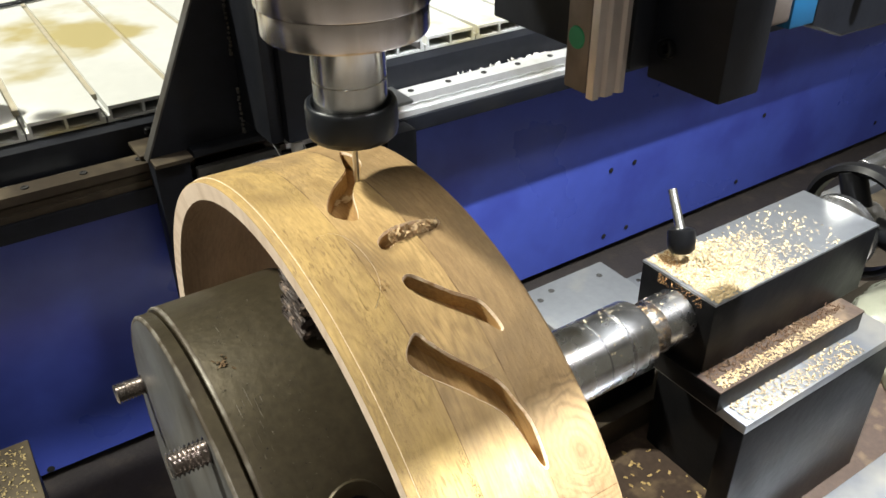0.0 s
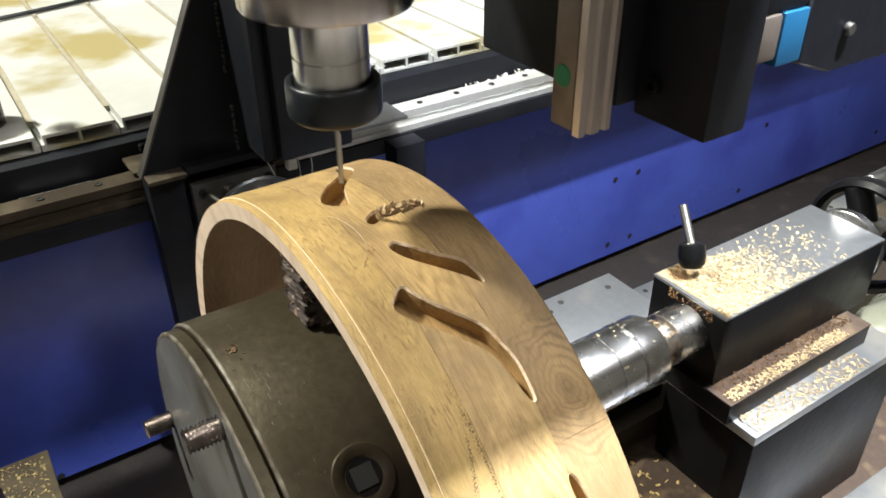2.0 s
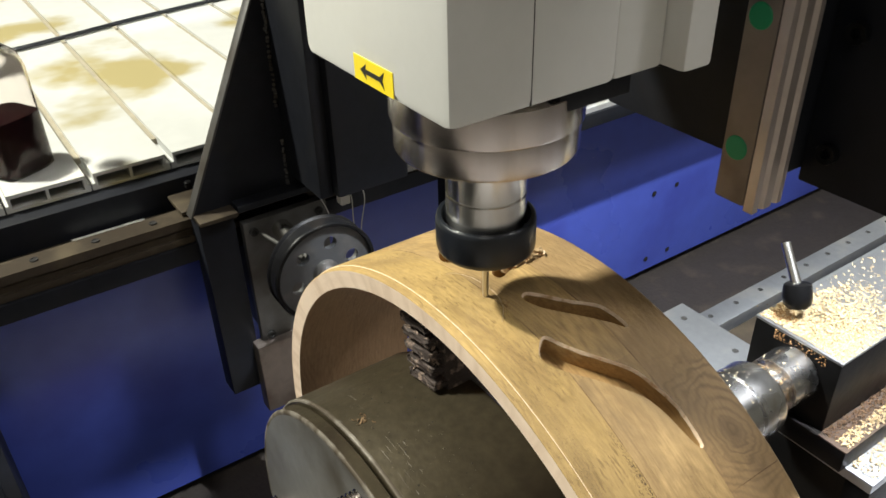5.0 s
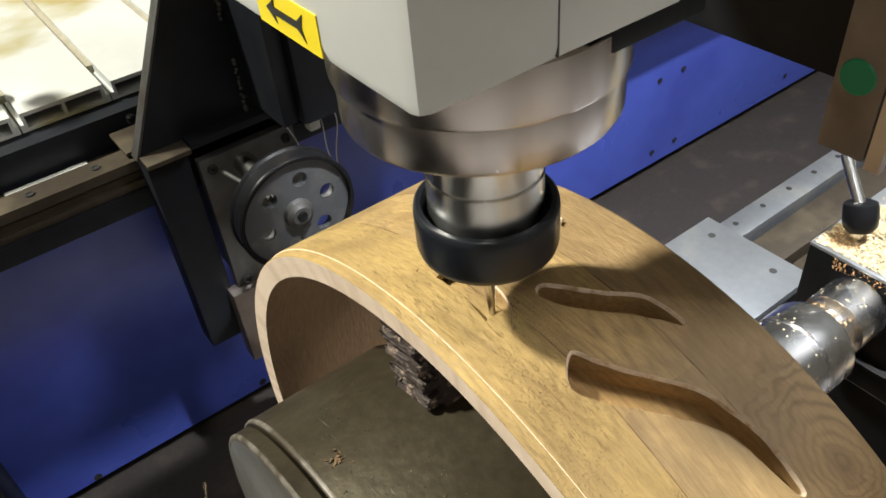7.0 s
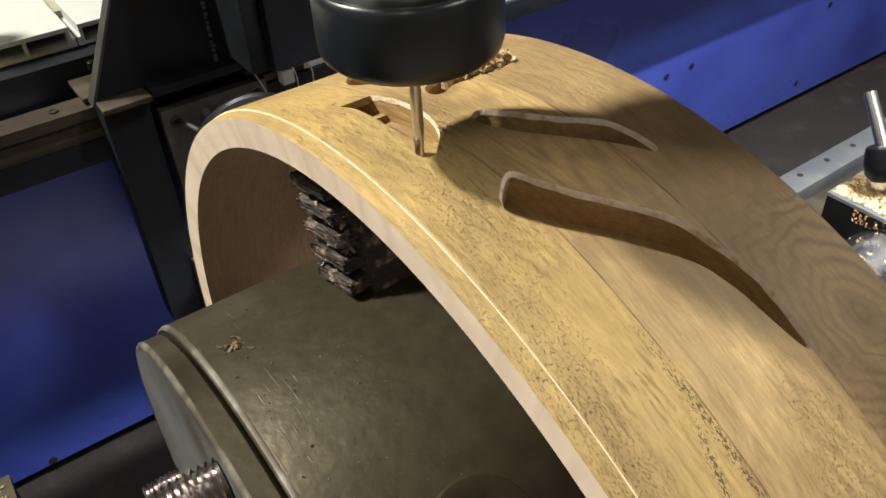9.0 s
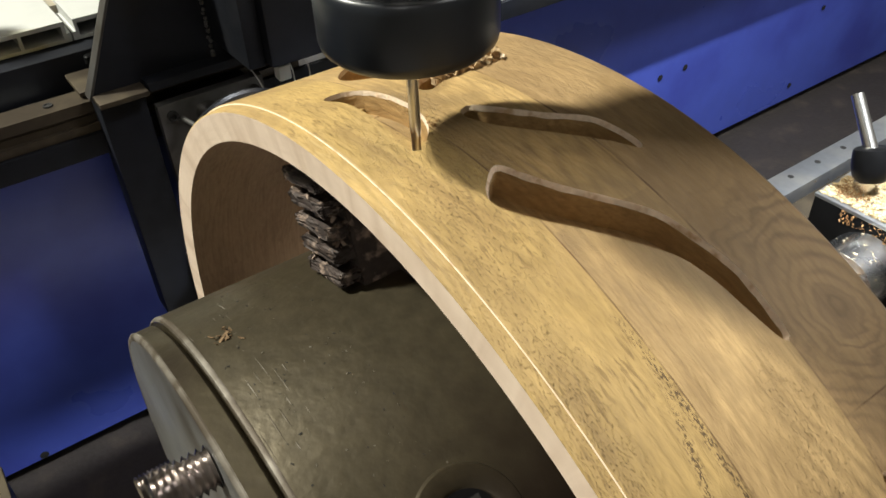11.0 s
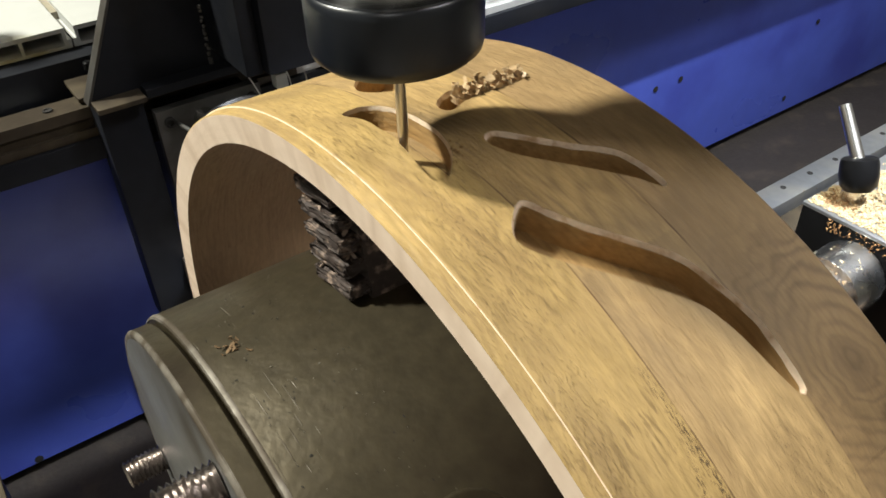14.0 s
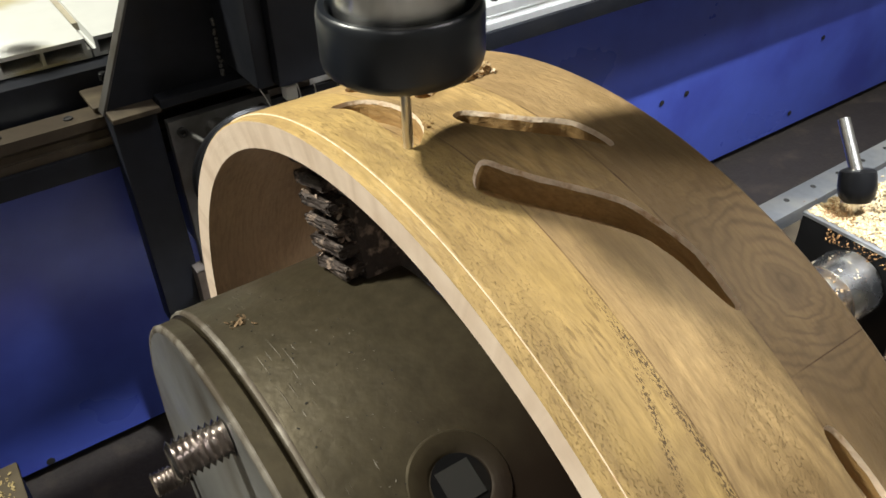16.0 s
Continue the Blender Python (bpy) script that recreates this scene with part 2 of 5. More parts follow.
    if kind == "face":
        gold, brown = mixc(0.42, col, (0.47, 0.325, 0.100)), mixc(0.55, col, (0.310, 0.200, 0.106))
        col = mixc(rng(row, 0.0, 1.0), gold, mixc(rng(row, 1.0, 2.0), col, brown))
        # short slanting strokes in the first row
        stroke = mth("MULTIPLY", rng(noise_tex(stretched(0.20, -24, vec), 900, 4, 0.6), 0.53, 0.66), rng(noise_tex(vec, 34, 3), 0.44, 0.60))
        col = mixc(mth("MULTIPLY", mth("MULTIPLY", stroke, rng(row, 0.0, 1.0, 1.0, 0.35)), 0.62), col, (0.150, 0.090, 0.030))
    col = mixc(rng(fine, 0.3, 0.7, 0.06 if kind == "end" else 0.28, 0.0), col, tuple(c * 0.55 for c in dark))
    if kind == "face":
        col = mixc(mth("MULTIPLY", rng(noise_tex(vec, 20, 6, 0.8), 0.45, 0.62, 0.0, 0.60), rng(row, 0.0, 1.0, 0.45, 1.0)), col, (0.215, 0.146, 0.076))
        late = mth("POWER", rings, 2.0)
        knot_on = mth("MULTIPLY", near, rng(noise_tex(vec, 40, 3), 0.30, 0.60, 0.10, 0.50))
        col = mixc(mth("MULTIPLY", late, knot_on), col, (0.120, 0.074, 0.038))
        eye = rng(kr, 0.0030, 0.0012)
        col = mixc(mth("MULTIPLY", mth("MULTIPLY", eye, near), 0.35), col, (0.10, 0.06, 0.03))
        col = mixc(rng(noise_tex(mp3.outputs[0], 75, 5, 1.0), 0.49, 0.66, 0.0, 0.45), col, (0.215, 0.136, 0.058))
        # lines of open pits
        for px, slope, lo_a, hi_a in ((0.0281, -0.002, -1.12, -0.79), (0.0215, 0.055, -0.99, -0.86)):
            off_x = mth("ABSOLUTE", mth("SUBTRACT", mth("ADD", xs, mth("MULTIPLY", mth("ADD", ang, 0.93), -slope)), px))
            band = mth("MULTIPLY", rng(off_x, 0.0022, 0.0004), mth("MULTIPLY", rng(ang, lo_a - 0.1, lo_a + 0.02), rng(ang, hi_a + 0.12, hi_a - 0.05)))
            pit = mth("GREATER_THAN", mth("ADD", noise_tex(mp3.outputs[0], 2400, 2), mth("MULTIPLY", band, 0.15)), 0.665)
            col = mixc(mth("MULTIPLY", mth("MULTIPLY", pit, band), 0.85), col, (0.055, 0.03, 0.014))
        # seams
        s1 = mth("LESS_THAN", mth("ABSOLUTE", mth("SUBTRACT", xs, 0.0295)), 0.00022)
        s2 = mth("LESS_THAN", mth("ABSOLUTE", mth("SUBTRACT", xs, 0.0610)), 0.00030)
        fr = mth("FRACT", mth("DIVIDE", mth("ADD", arc2, 0.055), 0.25))
        s3 = mth("MULTIPLY", mth("LESS_THAN", fr, 0.0016), mth("GREATER_THAN", row, 1.5))
        seam = mth("MAXIMUM", mth("MAXIMUM", s1, s2), s3)
        seam = mth("MULTIPLY", seam, rng(noise_tex(vec, 60, 3), 0.40, 0.55, 0.15, 0.8))
        col = mixc(seam, col, (0.10, 0.05, 0.02))
    if kind != "end":
        col = mixc(mth("MULTIPLY", porous, 0.8 if kind == "face" else 0.45), col, (0.10, 0.055, 0.022))
    if kind == "end":
        flat_arc = nd.new("ShaderNodeMapping")
        flat_arc.inputs["Scale"].default_value = (0.2, 1.0, 0.25)
        lk.new(vec, flat_arc.inputs["Vector"])
        col = mixc(rng(noise_tex(flat_arc.outputs[0], 75, 3, 0.5), 0.46, 0.66, 0.0, 0.5), col, (0.50, 0.36, 0.255))
        col = mixc(rng(noise_tex(vec, 260, 4), 0.56, 0.74, 0, 0.3), col, (0.76, 0.62, 0.48))
    lk.new(col, b.inputs["Base Color"])
    b.inputs["Roughness"].default_value = 0.55 if kind == "face" else 0.75
    b.inputs["Specular IOR Level"].default_value = 0.35
    bp = nd.new("ShaderNodeBump")
    bp.inputs["Strength"].default_value, bp.inputs["Distance"].default_value = 0.2 if kind == "end" else 0.7, 0.0008
    hgt = mth("SUBTRACT", fine, mth("MULTIPLY", porous, 1.2))
    lk.new(hgt, bp.inputs["Height"])
    lk.new(bp.outputs[0], b.inputs["Normal"])
    return m


WOOD = wood_mat("glued_hardwood", "face")
ENDWOOD = wood_mat("rough_cut_wood", "end")
CUTWOOD = wood_mat("fresh_cut_wood", "cut")
# Pale edge wood: frayed fibres, with the lit look of the edges painted in.
LIPWOOD = mat("frayed_lit_wood", (0.80, 0.64, 0.48), 0.85, 0, 0.25, 500, 0.6, (0.55, 0.36, 0.20), 260, (0.54, 0.70))
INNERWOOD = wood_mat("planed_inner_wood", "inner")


# ---------------------------------------------------------------- mesh helpers
def part(name, bm, material, parent=None, label="", smooth=40):
    me = bpy.data.meshes.new(name)
    bm.to_mesh(me)
    bm.free()
    for m in (material if isinstance(material, (list, tuple)) else [material]):
        me.materials.append(m)
    if smooth:
        me.polygons.foreach_set("use_smooth", [True] * len(me.polygons))
        me.set_sharp_from_angle(angle=radians(smooth))
    ob = new(name, me)
    if parent is not None:
        ob.parent = parent
    if label:
        tagged(ob, label)
    return ob


def add_box(bm, x0, x1, y0, y1, z0, z1, bev=0.0015, m=None):
    r = bmesh.ops.create_cube(bm, size=1, matrix=Matrix.Translation(((x0 + x1) / 2, (y0 + y1) / 2, (z0 + z1) / 2)) @ Matrix.Diagonal((x1 - x0, y1 - y0, z1 - z0, 1)))
    vs = r["verts"]
    if m is not None:
        bmesh.ops.transform(bm, matrix=m, verts=vs)
    if bev:
        es = list({e for v in vs for e in v.link_edges})
        bmesh.ops.bevel(bm, geom=es, offset=bev, segments=2, profile=0.6, affect="EDGES")
    return bm


def box(*a, **k):
    return add_box(bmesh.new(), *a, **k)


AXES = {"x": Matrix.Rotation(radians(90), 4, "Y"), "y": Matrix.Rotation(radians(-90), 4, "X"), "z": Matrix.Identity(4)}


def lathe(bm, profile, seg=64, axis="z", at=(0, 0, 0), closed=False, m=None):
    """Turns a profile of (radius, height) round the axis."""
    m = (m if m is not None else Matrix.Translation(at) @ AXES[axis])
    rows = []
    for r, h in profile:
        if r < 1e-7:
            rows.append([bm.verts.new(m @ Vector((0, 0, h)))])
        else:
            rows.append([bm.verts.new(m @ Vector((r * math.cos(2 * math.pi * i / seg), r * math.sin(2 * math.pi * i / seg), h))) for i in range(seg)])
    pairs = list(zip(rows, rows[1:]))
    if closed:
        pairs.append((rows[-1], rows[0]))
    for a, c in pairs:
        for i in range(seg):
            j = (i + 1) % seg
            q = [a[i % len(a)], a[j % len(a)], c[j % len(c)], c[i % len(c)]]
            q = list(dict.fromkeys(q))
            if len(q) > 2:
                bm.faces.new(q)
    bmesh.ops.recalc_face_normals(bm, faces=bm.faces)
    return bm


def turned(profile, **k):
    return lathe(bmesh.new(), profile, **k)


def rod(bm, a, c, r, seg=20, r2=None):
    a, c = Vector(a), Vector(c)
    m = Matrix.Translation(a) @ (c - a).to_track_quat("Z", "Y").to_matrix().to_4x4()
    h = (c - a).length
    r2 = r if r2 is None else r2
    return lathe(bm, [(0, 0), (r * 0.94, 0), (r, r * 0.06), (r2, h - r2 * 0.06), (r2 * 0.94, h), (0, h)], seg=seg, m=m)


def prism(points, y0, y1, bev=0.001):
    """A plate in the x-z plane from y0 to y1."""
    bm = bmesh.new()
    a = [bm.verts.new((x, y0, z)) for x, z in points]
    c = [bm.verts.new((x, y1, z)) for x, z in points]
    bm.faces.new(a)
    bm.faces.new(c[::-1])
    n = len(points)
    for i in range(n):
        bm.faces.new((a[i], c[i], c[(i + 1) % n], a[(i + 1) % n]))
    bmesh.ops.recalc_face_normals(bm, faces=bm.faces)
    if bev:
        bmesh.ops.bevel(bm, geom=bm.edges[:], offset=bev, segments=1, affect="EDGES")
    return bm


def thing(name, label, category, group="", kind="", at=(0, 0, 0)):
    ob = new(name)
    ob.location = at
    ob.empty_display_size = 0.02
    return tagged(ob, label, category, group, kind)


def flakes(bm, place, count, size, seed, thick=0.12, curl=0.5, tilt=0.6):
    """Small bent chips laid where place(rng) says (a point and a normal)."""
    rng = random.Random(seed)
    for _ in range(count):
        pos, nrm = place(rng)
        s = size * rng.uniform(0.5, 1.5)
        w = s * rng.uniform(0.25, 0.6)
        rot = Vector(nrm).to_track_quat("Z", "Y").to_matrix().to_4x4() @ Euler((rng.gauss(0, tilt), rng.gauss(0, tilt), rng.uniform(0, 6.28))).to_matrix().to_4x4()
        m = Matrix.Translation(pos) @ rot
        k = rng.uniform(-curl, curl) * s
        t = s * thick
        lo = [bm.verts.new(m @ Vector(q)) for q in ((-s, -w, 0), (0, -w * 1.1, k), (s, -w * 0.7, 0), (s, w * 0.7, 0), (0, w, k), (-s, w * 0.8, 0))]
        hi = [bm.verts.new(m @ Vector(q)) for q in ((-s, -w, t), (0, -w * 1.1, k + t), (s, -w * 0.7, t), (s, w * 0.7, t), (0, w, k + t), (-s, w * 0.8, t))]
        bm.faces.new((hi[0], hi[1], hi[4], hi[5]))
        bm.faces.new((hi[1], hi[2], hi[3], hi[4]))
        bm.faces.new((lo[5], lo[4], lo[1], lo[0]))
        bm.faces.new((lo[4], lo[3], lo[2], lo[1]))
        for i in range(6):
            j = (i + 1) % 6
            bm.faces.new((lo[i], lo[j], hi[j], hi[i]))
    return bm


# ---------------------------------------------------------------- room
def room():
    x0, x1, y0, y1, z0, z1, t = -4.0, 5.0, -4.0, 6.0, -0.95, 2.6, 0.15
    for name, a in (("floor", (x0, x1, y0, y1, z0 - t, z0)), ("wall_north", (x0, x1, y1, y1 + t, z0, z1)),
                    ("wall_south", (x0, x1, y0 - t, y0, z0, z1)), ("wall_east", (x1, x1 + t, y0, y1, z0, z1)),
                    ("wall_west", (x0 - t, x0, y0, y1, z0, z1)), ("ceiling", (x0, x1, y0, y1, z1, z1 + t))):
        ob = part(name, box(*a, bev=0), FLOOR if name == "floor" else WALL, smooth=0)
        tagged(ob, "grey workshop " + name.split("_")[0] + " in dim light", name.split("_")[0], kind="structure")


room()


# ---------------------------------------------------------------- machine frame
def machine_bed():
    t = thing("machine_bed", "long blue painted machine frame with black ledge and steel guide rail", "machine frame", at=(0, 0, 0))
    part("side_panel", box(-1.2, 3.2, 0.628, 0.66, -0.475, -0.03, bev=0.003), BLUE, t, "blue painted steel panel")
    part("ledge", box(-1.2, 3.2, 0.532, 0.627, -0.066, -0.044, bev=0.002), BLACK, t, "black steel ledge")
    part("upper_beam", box(-1.2, 3.2, 0.600, 0.70, -0.0435, 0.004, bev=0.002), BLACK, t, "black steel beam")
    g = [(0.536, -0.0435), (0.536, -0.036), (0.541, -0.036), (0.541, -0.030), (0.538, -0.026), (0.538, -0.016), (0.566, -0.016),
         (0.566, -0.026), (0.562, -0.030), (0.562, -0.0435)]
    # One rail line in two tones, brown then pale, changing behind the post.
    for x0, x1, m in ((-1.2, 0.2298, RAIL), (0.2302, 3.2, SILVER)):
        bm = bmesh.new()
        a = [bm.verts.new((x0, y, z)) for y, z in g]
        c = [bm.verts.new((x1, y, z)) for y, z in g]
        bm.faces.new(a)
        bm.faces.new(c[::-1])
        for i in range(len(g)):
            bm.faces.new((a[i], c[i], c[(i + 1) % len(g)], a[(i + 1) % len(g)]))
        bmesh.ops.recalc_face_normals(bm, faces=bm.faces)
        part("guide_rail", bm, m, t, "dusty brown steel guide rail" if m is RAIL else "pale steel guide rail", smooth=20)
        part("rail_strip", box(x0, x1, 0.572, 0.596, -0.0435, -0.030, bev=0.001), m, t, "steel strip beside the rail")
    part("rail_bracket", box(0.352, 0.396, 0.5005, 0.5315, -0.160, -0.0455, bev=0.0018), BLACK, t, "black bracket under the rail")
    bolt = None
    for i in range(30):
        x = -0.30 + i * 0.06
        if bolt is None:
            bolt = part("rail_bolt", turned([(0, 0), (0.0042, 0), (0.0042, 0.0012), (0.003, 0.0012), (0.0026, 0.0004), (0, 0.0004)], seg=12), DARK, t)
            ob = bolt
        else:
            ob = new("rail_bolt", bolt.data)
            ob.parent = t
        ob.location = (x, 0.552, -0.0158)
    hole = None
    for x, z in ((0.893, -0.303), (0.953, -0.303), (0.893, -0.447), (0.953, -0.447), (1.280, -0.443), (1.33, -0.30), (1.791, -0.433), (0.102, -0.465),
                 (-0.135, -0.467)):
        if hole is None:
            hole = part("screw_hole", turned([(0, 0), (0.0045, 0), (0.0052, 0.0012), (0.0040, 0.0016), (0, 0.0010)], seg=14, axis="y"), DARK, t)
            ob = hole
        else:
            ob = new("screw_hole", hole.data)
            ob.parent = t
        ob.location = (x, 0.6275, z)
        ob.rotation_euler = (0, 0, math.pi)
    return t


machine_bed()


def machine_table():
    t = thing("machine_table", "white slotted machine table of hollow profiles with ochre glue stains", "machine table")
    x0, pitch, y0, y1, z0, z1, w = 0.0535, 0.088, 0.625, 2.6, 0.005, 0.0245, 0.0795
    bm = bmesh.new()
    zs = (z0, z0 + 0.003, z1 - 0.004, z1)
    xs = (0, 0.003, w / 2 - 0.0015, w / 2 + 0.0015, w - 0.003, w)
    # hollow profile, open at the end
    for i in range(5):
        for k in range(3):
            if k == 1 and i in (1, 3):
                continue
            add_box(bm, xs[i], xs[i + 1], 0, y1 - y0, zs[k], zs[k + 1], bev=0)
    add_box(bm, -0.0035, 0, 0, y1 - y0, z0, z0 + 0.008, bev=0)
    add_box(bm, w, w + 0.0035, 0, y1 - y0, z0, z0 + 0.008, bev=0)
    bmesh.ops.remove_doubles(bm, verts=bm.verts, dist=1e-5)
    first = part("table_profile", bm, TABLE, t, smooth=0)
    first.location = (x0 - pitch * 9, y0, 0)
    for i in range(1, 30):
        ob = new("table_profile", first.data)
        ob.parent = t
        ob.location = (x0 + pitch * (i - 9), y0, 0)
    part("table_core", box(x0 - 0.8, x0 + 1.9, y0 + 0.06, y1, z0 + 0.0032, z1 - 0.0042, bev=0), mat("slot_dust", (0.30, 0.27, 0.20), 0.8, 0, 0.3, 60), t, "dusty inside of the slots", smooth=0)
    return t


machine_table()


# ---------------------------------------------------------------- chuck and ring
RO, RI, CR = 0.198, 0.1860, 0.136
DEPTH = 0.0098


def ring_point(x, deg, r):
    a = radians(deg)
    return Vector((x, r * math.sin(a), r * math.cos(a)))


POCKETS = {
    "slim": [(0.0430, -20.7), (0.0461, -20.9), (0.0531, -23.4), (0.0591, -25.4), (0.0670, -27.5), (0.0696, -29.5), (0.0706, -31.7), (0.0696, -32.2),
             (0.0661, -30.8), (0.0611, -29.2), (0.0535, -26.9), (0.0455, -24.3), (0.0420, -22.4), (0.0415, -21.3)],
    "wave": [(0.0318, -28.6), (0.0340, -28.8), (0.0363, -30.2), (0.0417, -32.7), (0.0491, -35.3), (0.0563, -38.0), (0.0595, -40.8), (0.0621, -43.9),
             (0.0622, -46.5), (0.0615, -49.3), (0.0600, -49.4), (0.0580, -47.3), (0.0558, -44.0), (0.0523, -41.3), (0.0457, -39.0), (0.0381, -36.5),
             (0.0304, -34.2), (0.0254, -32.2), (0.0246, -31.0), (0.0270, -29.8)],
    "leaf": [(0.0185, -10.2), (0.0225, -9.7), (0.0260, -10.0), (0.0298, -11.2), (0.0322, -13.6), (0.0330, -16.4), (0.0325, -18.6), (0.0300, -20.9),
             (0.0262, -22.4), (0.0222, -23.5), (0.0196, -23.2), (0.0195, -21.6), (0.0207, -19.6), (0.0217, -17.0), (0.0218, -14.4), (0.0212, -12.2)],
    "chip": [(0.0420, -15.0), (0.0432, -13.9), (0.0477, -13.0), (0.0544, -12.5), (0.0643, -12.7), (0.0734, -13.6), (0.0745, -14.2), (0.0701, -14.9),
             (0.0591, -14.9), (0.0500, -14.9), (0.0440, -15.6)],
    "curl": [(0.0690, 12.0), (0.0625, 7.0), (0.0590, 4.2), (0.0530, 2.2), (0.0455, 0.2), (0.0380, -2.4), (0.0335, -4.6), (0.0323, -6.0), (0.0335, -7.2),
             (0.0370, -8.3), (0.0410, -8.9), (0.0440, -7.6), (0.0470, -5.0), (0.0505, -2.6), (0.0560, -0.4), (0.0640, 2.4), (0.0705, 6.0), (0.0715, 10.5)],
    "drop": [(0.0610, -60.0), (0.0634, -60.3), (0.0656, -62.7), (0.0672, -65.4), (0.0675, -69.0), (0.0640, -74.0), (0.0610, -73.0), (0.0630, -69.0),
             (0.0626, -65.3), (0.0609, -62.7)],
}


def smooth_line(pts):
    """A smooth closed line through the points."""
    n, line = len(pts), []
    for i in range(n):
        p0, p1, p2, p3 = (Vector(pts[(i + k) % n]) for k in (-1, 0, 1, 2))
        for k in range(4):
            u = k / 4
            line.append(0.5 * ((2 * p1) + (p2 - p0) * u + (2 * p0 - 5 * p1 + 4 * p2 - p3) * u * u + (3 * p1 - p0 - 3 * p2 + p3) * u ** 3))
    return line


def pocket_prism(outline, r0, r1, lip=0.00055):
    """A prism across the ring's wall along an outline of (x, degrees)."""
    bm = bmesh.new()
    line = smooth_line(outline)
    lo = [bm.verts.new(ring_point(q[0], q[1], r0)) for q in line]
    mid = [bm.verts.new(ring_point(q[0], q[1], RO - 0.00140 - 0.00010 * math.sin(k * 1.7) - 0.00008 * math.sin(k * 4.3))) for k, q in enumerate(line)]
    n = len(line)
    k_arc = math.pi / 180 * RO
    area = sum(line[i][0] * line[(i + 1) % n][1] - line[(i + 1) % n][0] * line[i][1] for i in range(n))
    hi = []
    for i in range(n):                        # the lip leans outwards
        p, q = line[i - 1], line[(i + 1) % n]
        tx, ta = q[0] - p[0], (q[1] - p[1]) * k_arc
        l = math.hypot(tx, ta) or 1
        sgn = 1 if area > 0 else -1
        d = lip * (r1 - RO + 0.0014) / 0.0014
        hi.append(bm.verts.new(ring_point(line[i][0] + sgn * ta / l * d, line[i][1] - sgn * tx / l * d / k_arc, r1)))
    for i in range(n):
        bm.faces.new((lo[i], lo[(i + 1) % n], mid[(i + 1) % n], mid[i]))
        bm.faces.new((mid[i], mid[(i + 1) % n], hi[(i + 1) % n], hi[i])).material_index = 2
    bm.faces.new(lo)
    bm.faces.new(hi[::-1])
    bmesh.ops.triangulate(bm, faces=[f for f in bm.faces if len(f.verts) > 4])
    bmesh.ops.recalc_face_normals(bm, faces=bm.faces)
    return bm


def wooden_ring():
    bm = bmesh.new()
    xs = [0.0062 + (0.0905 - 0.0062) * i / 10 for i in range(11)]
    prof = [(RI, 0.0010), (0.1962, 0.0), (0.1967, 0.0004), (0.1974, 0.0043), (0.1978, 0.00445), (RO, 0.0048)] + [(RO, x) for x in xs] + \
           [(0.1972, 0.0918), (0.1955, 0.0922), (RI, 0.0922), (RI, 0.06), (RI, 0.03)]
    lathe(bm, prof, seg=240, axis="x", closed=True)
    base = part("ring_blank", bm, [WOOD, CUTWOOD, LIPWOOD, ENDWOOD, INNERWOOD], None)
    cutters = []
    for key, outline in POCKETS.items():
        c = part("pocket_cutter", pocket_prism(outline, RO - DEPTH, RO + 0.0015, 0.0003 if key in ("leaf", "curl") else 0.00075), [WOOD, CUTWOOD, LIPWOOD], None, smooth=0)
        for p in c.data.polygons:
            p.material_index = max(1, p.material_index)
        cutters.append(c)
        mod = base.modifiers.new("cut", "BOOLEAN")
        mod.object, mod.operation, mod.solver = c, "DIFFERENCE", "EXACT"
    dg = bpy.context.evaluated_depsgraph_get()
    me = bpy.data.meshes.new_from_object(base.evaluated_get(dg))
    for c in cutters + [base]:
        bpy.data.objects.remove(c)
    me.name = "wooden_ring"
    for p in me.polygons:
        p.use_smooth = True
        c = p.center
        r = math.hypot(c.y, c.z)
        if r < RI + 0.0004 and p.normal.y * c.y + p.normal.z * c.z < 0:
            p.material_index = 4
        elif c.x < 0.0011 and r < 0.1964:
            p.material_index = 3
        elif c.x < 0.0042:
            p.material_index = 0
        # The narrow step takes the pale lip wood as a painted highlight.
        elif r > 0.192 and 0.0042 <= c.x < 0.0045:
            p.material_index = 2
    me.set_sharp_from_angle(angle=radians(28))
    ob = new("wooden_ring", me)
    return tagged(ob, "wide ring of glued tan hardwood with carved curved pockets", "wooden ring")


ring = wooden_ring()


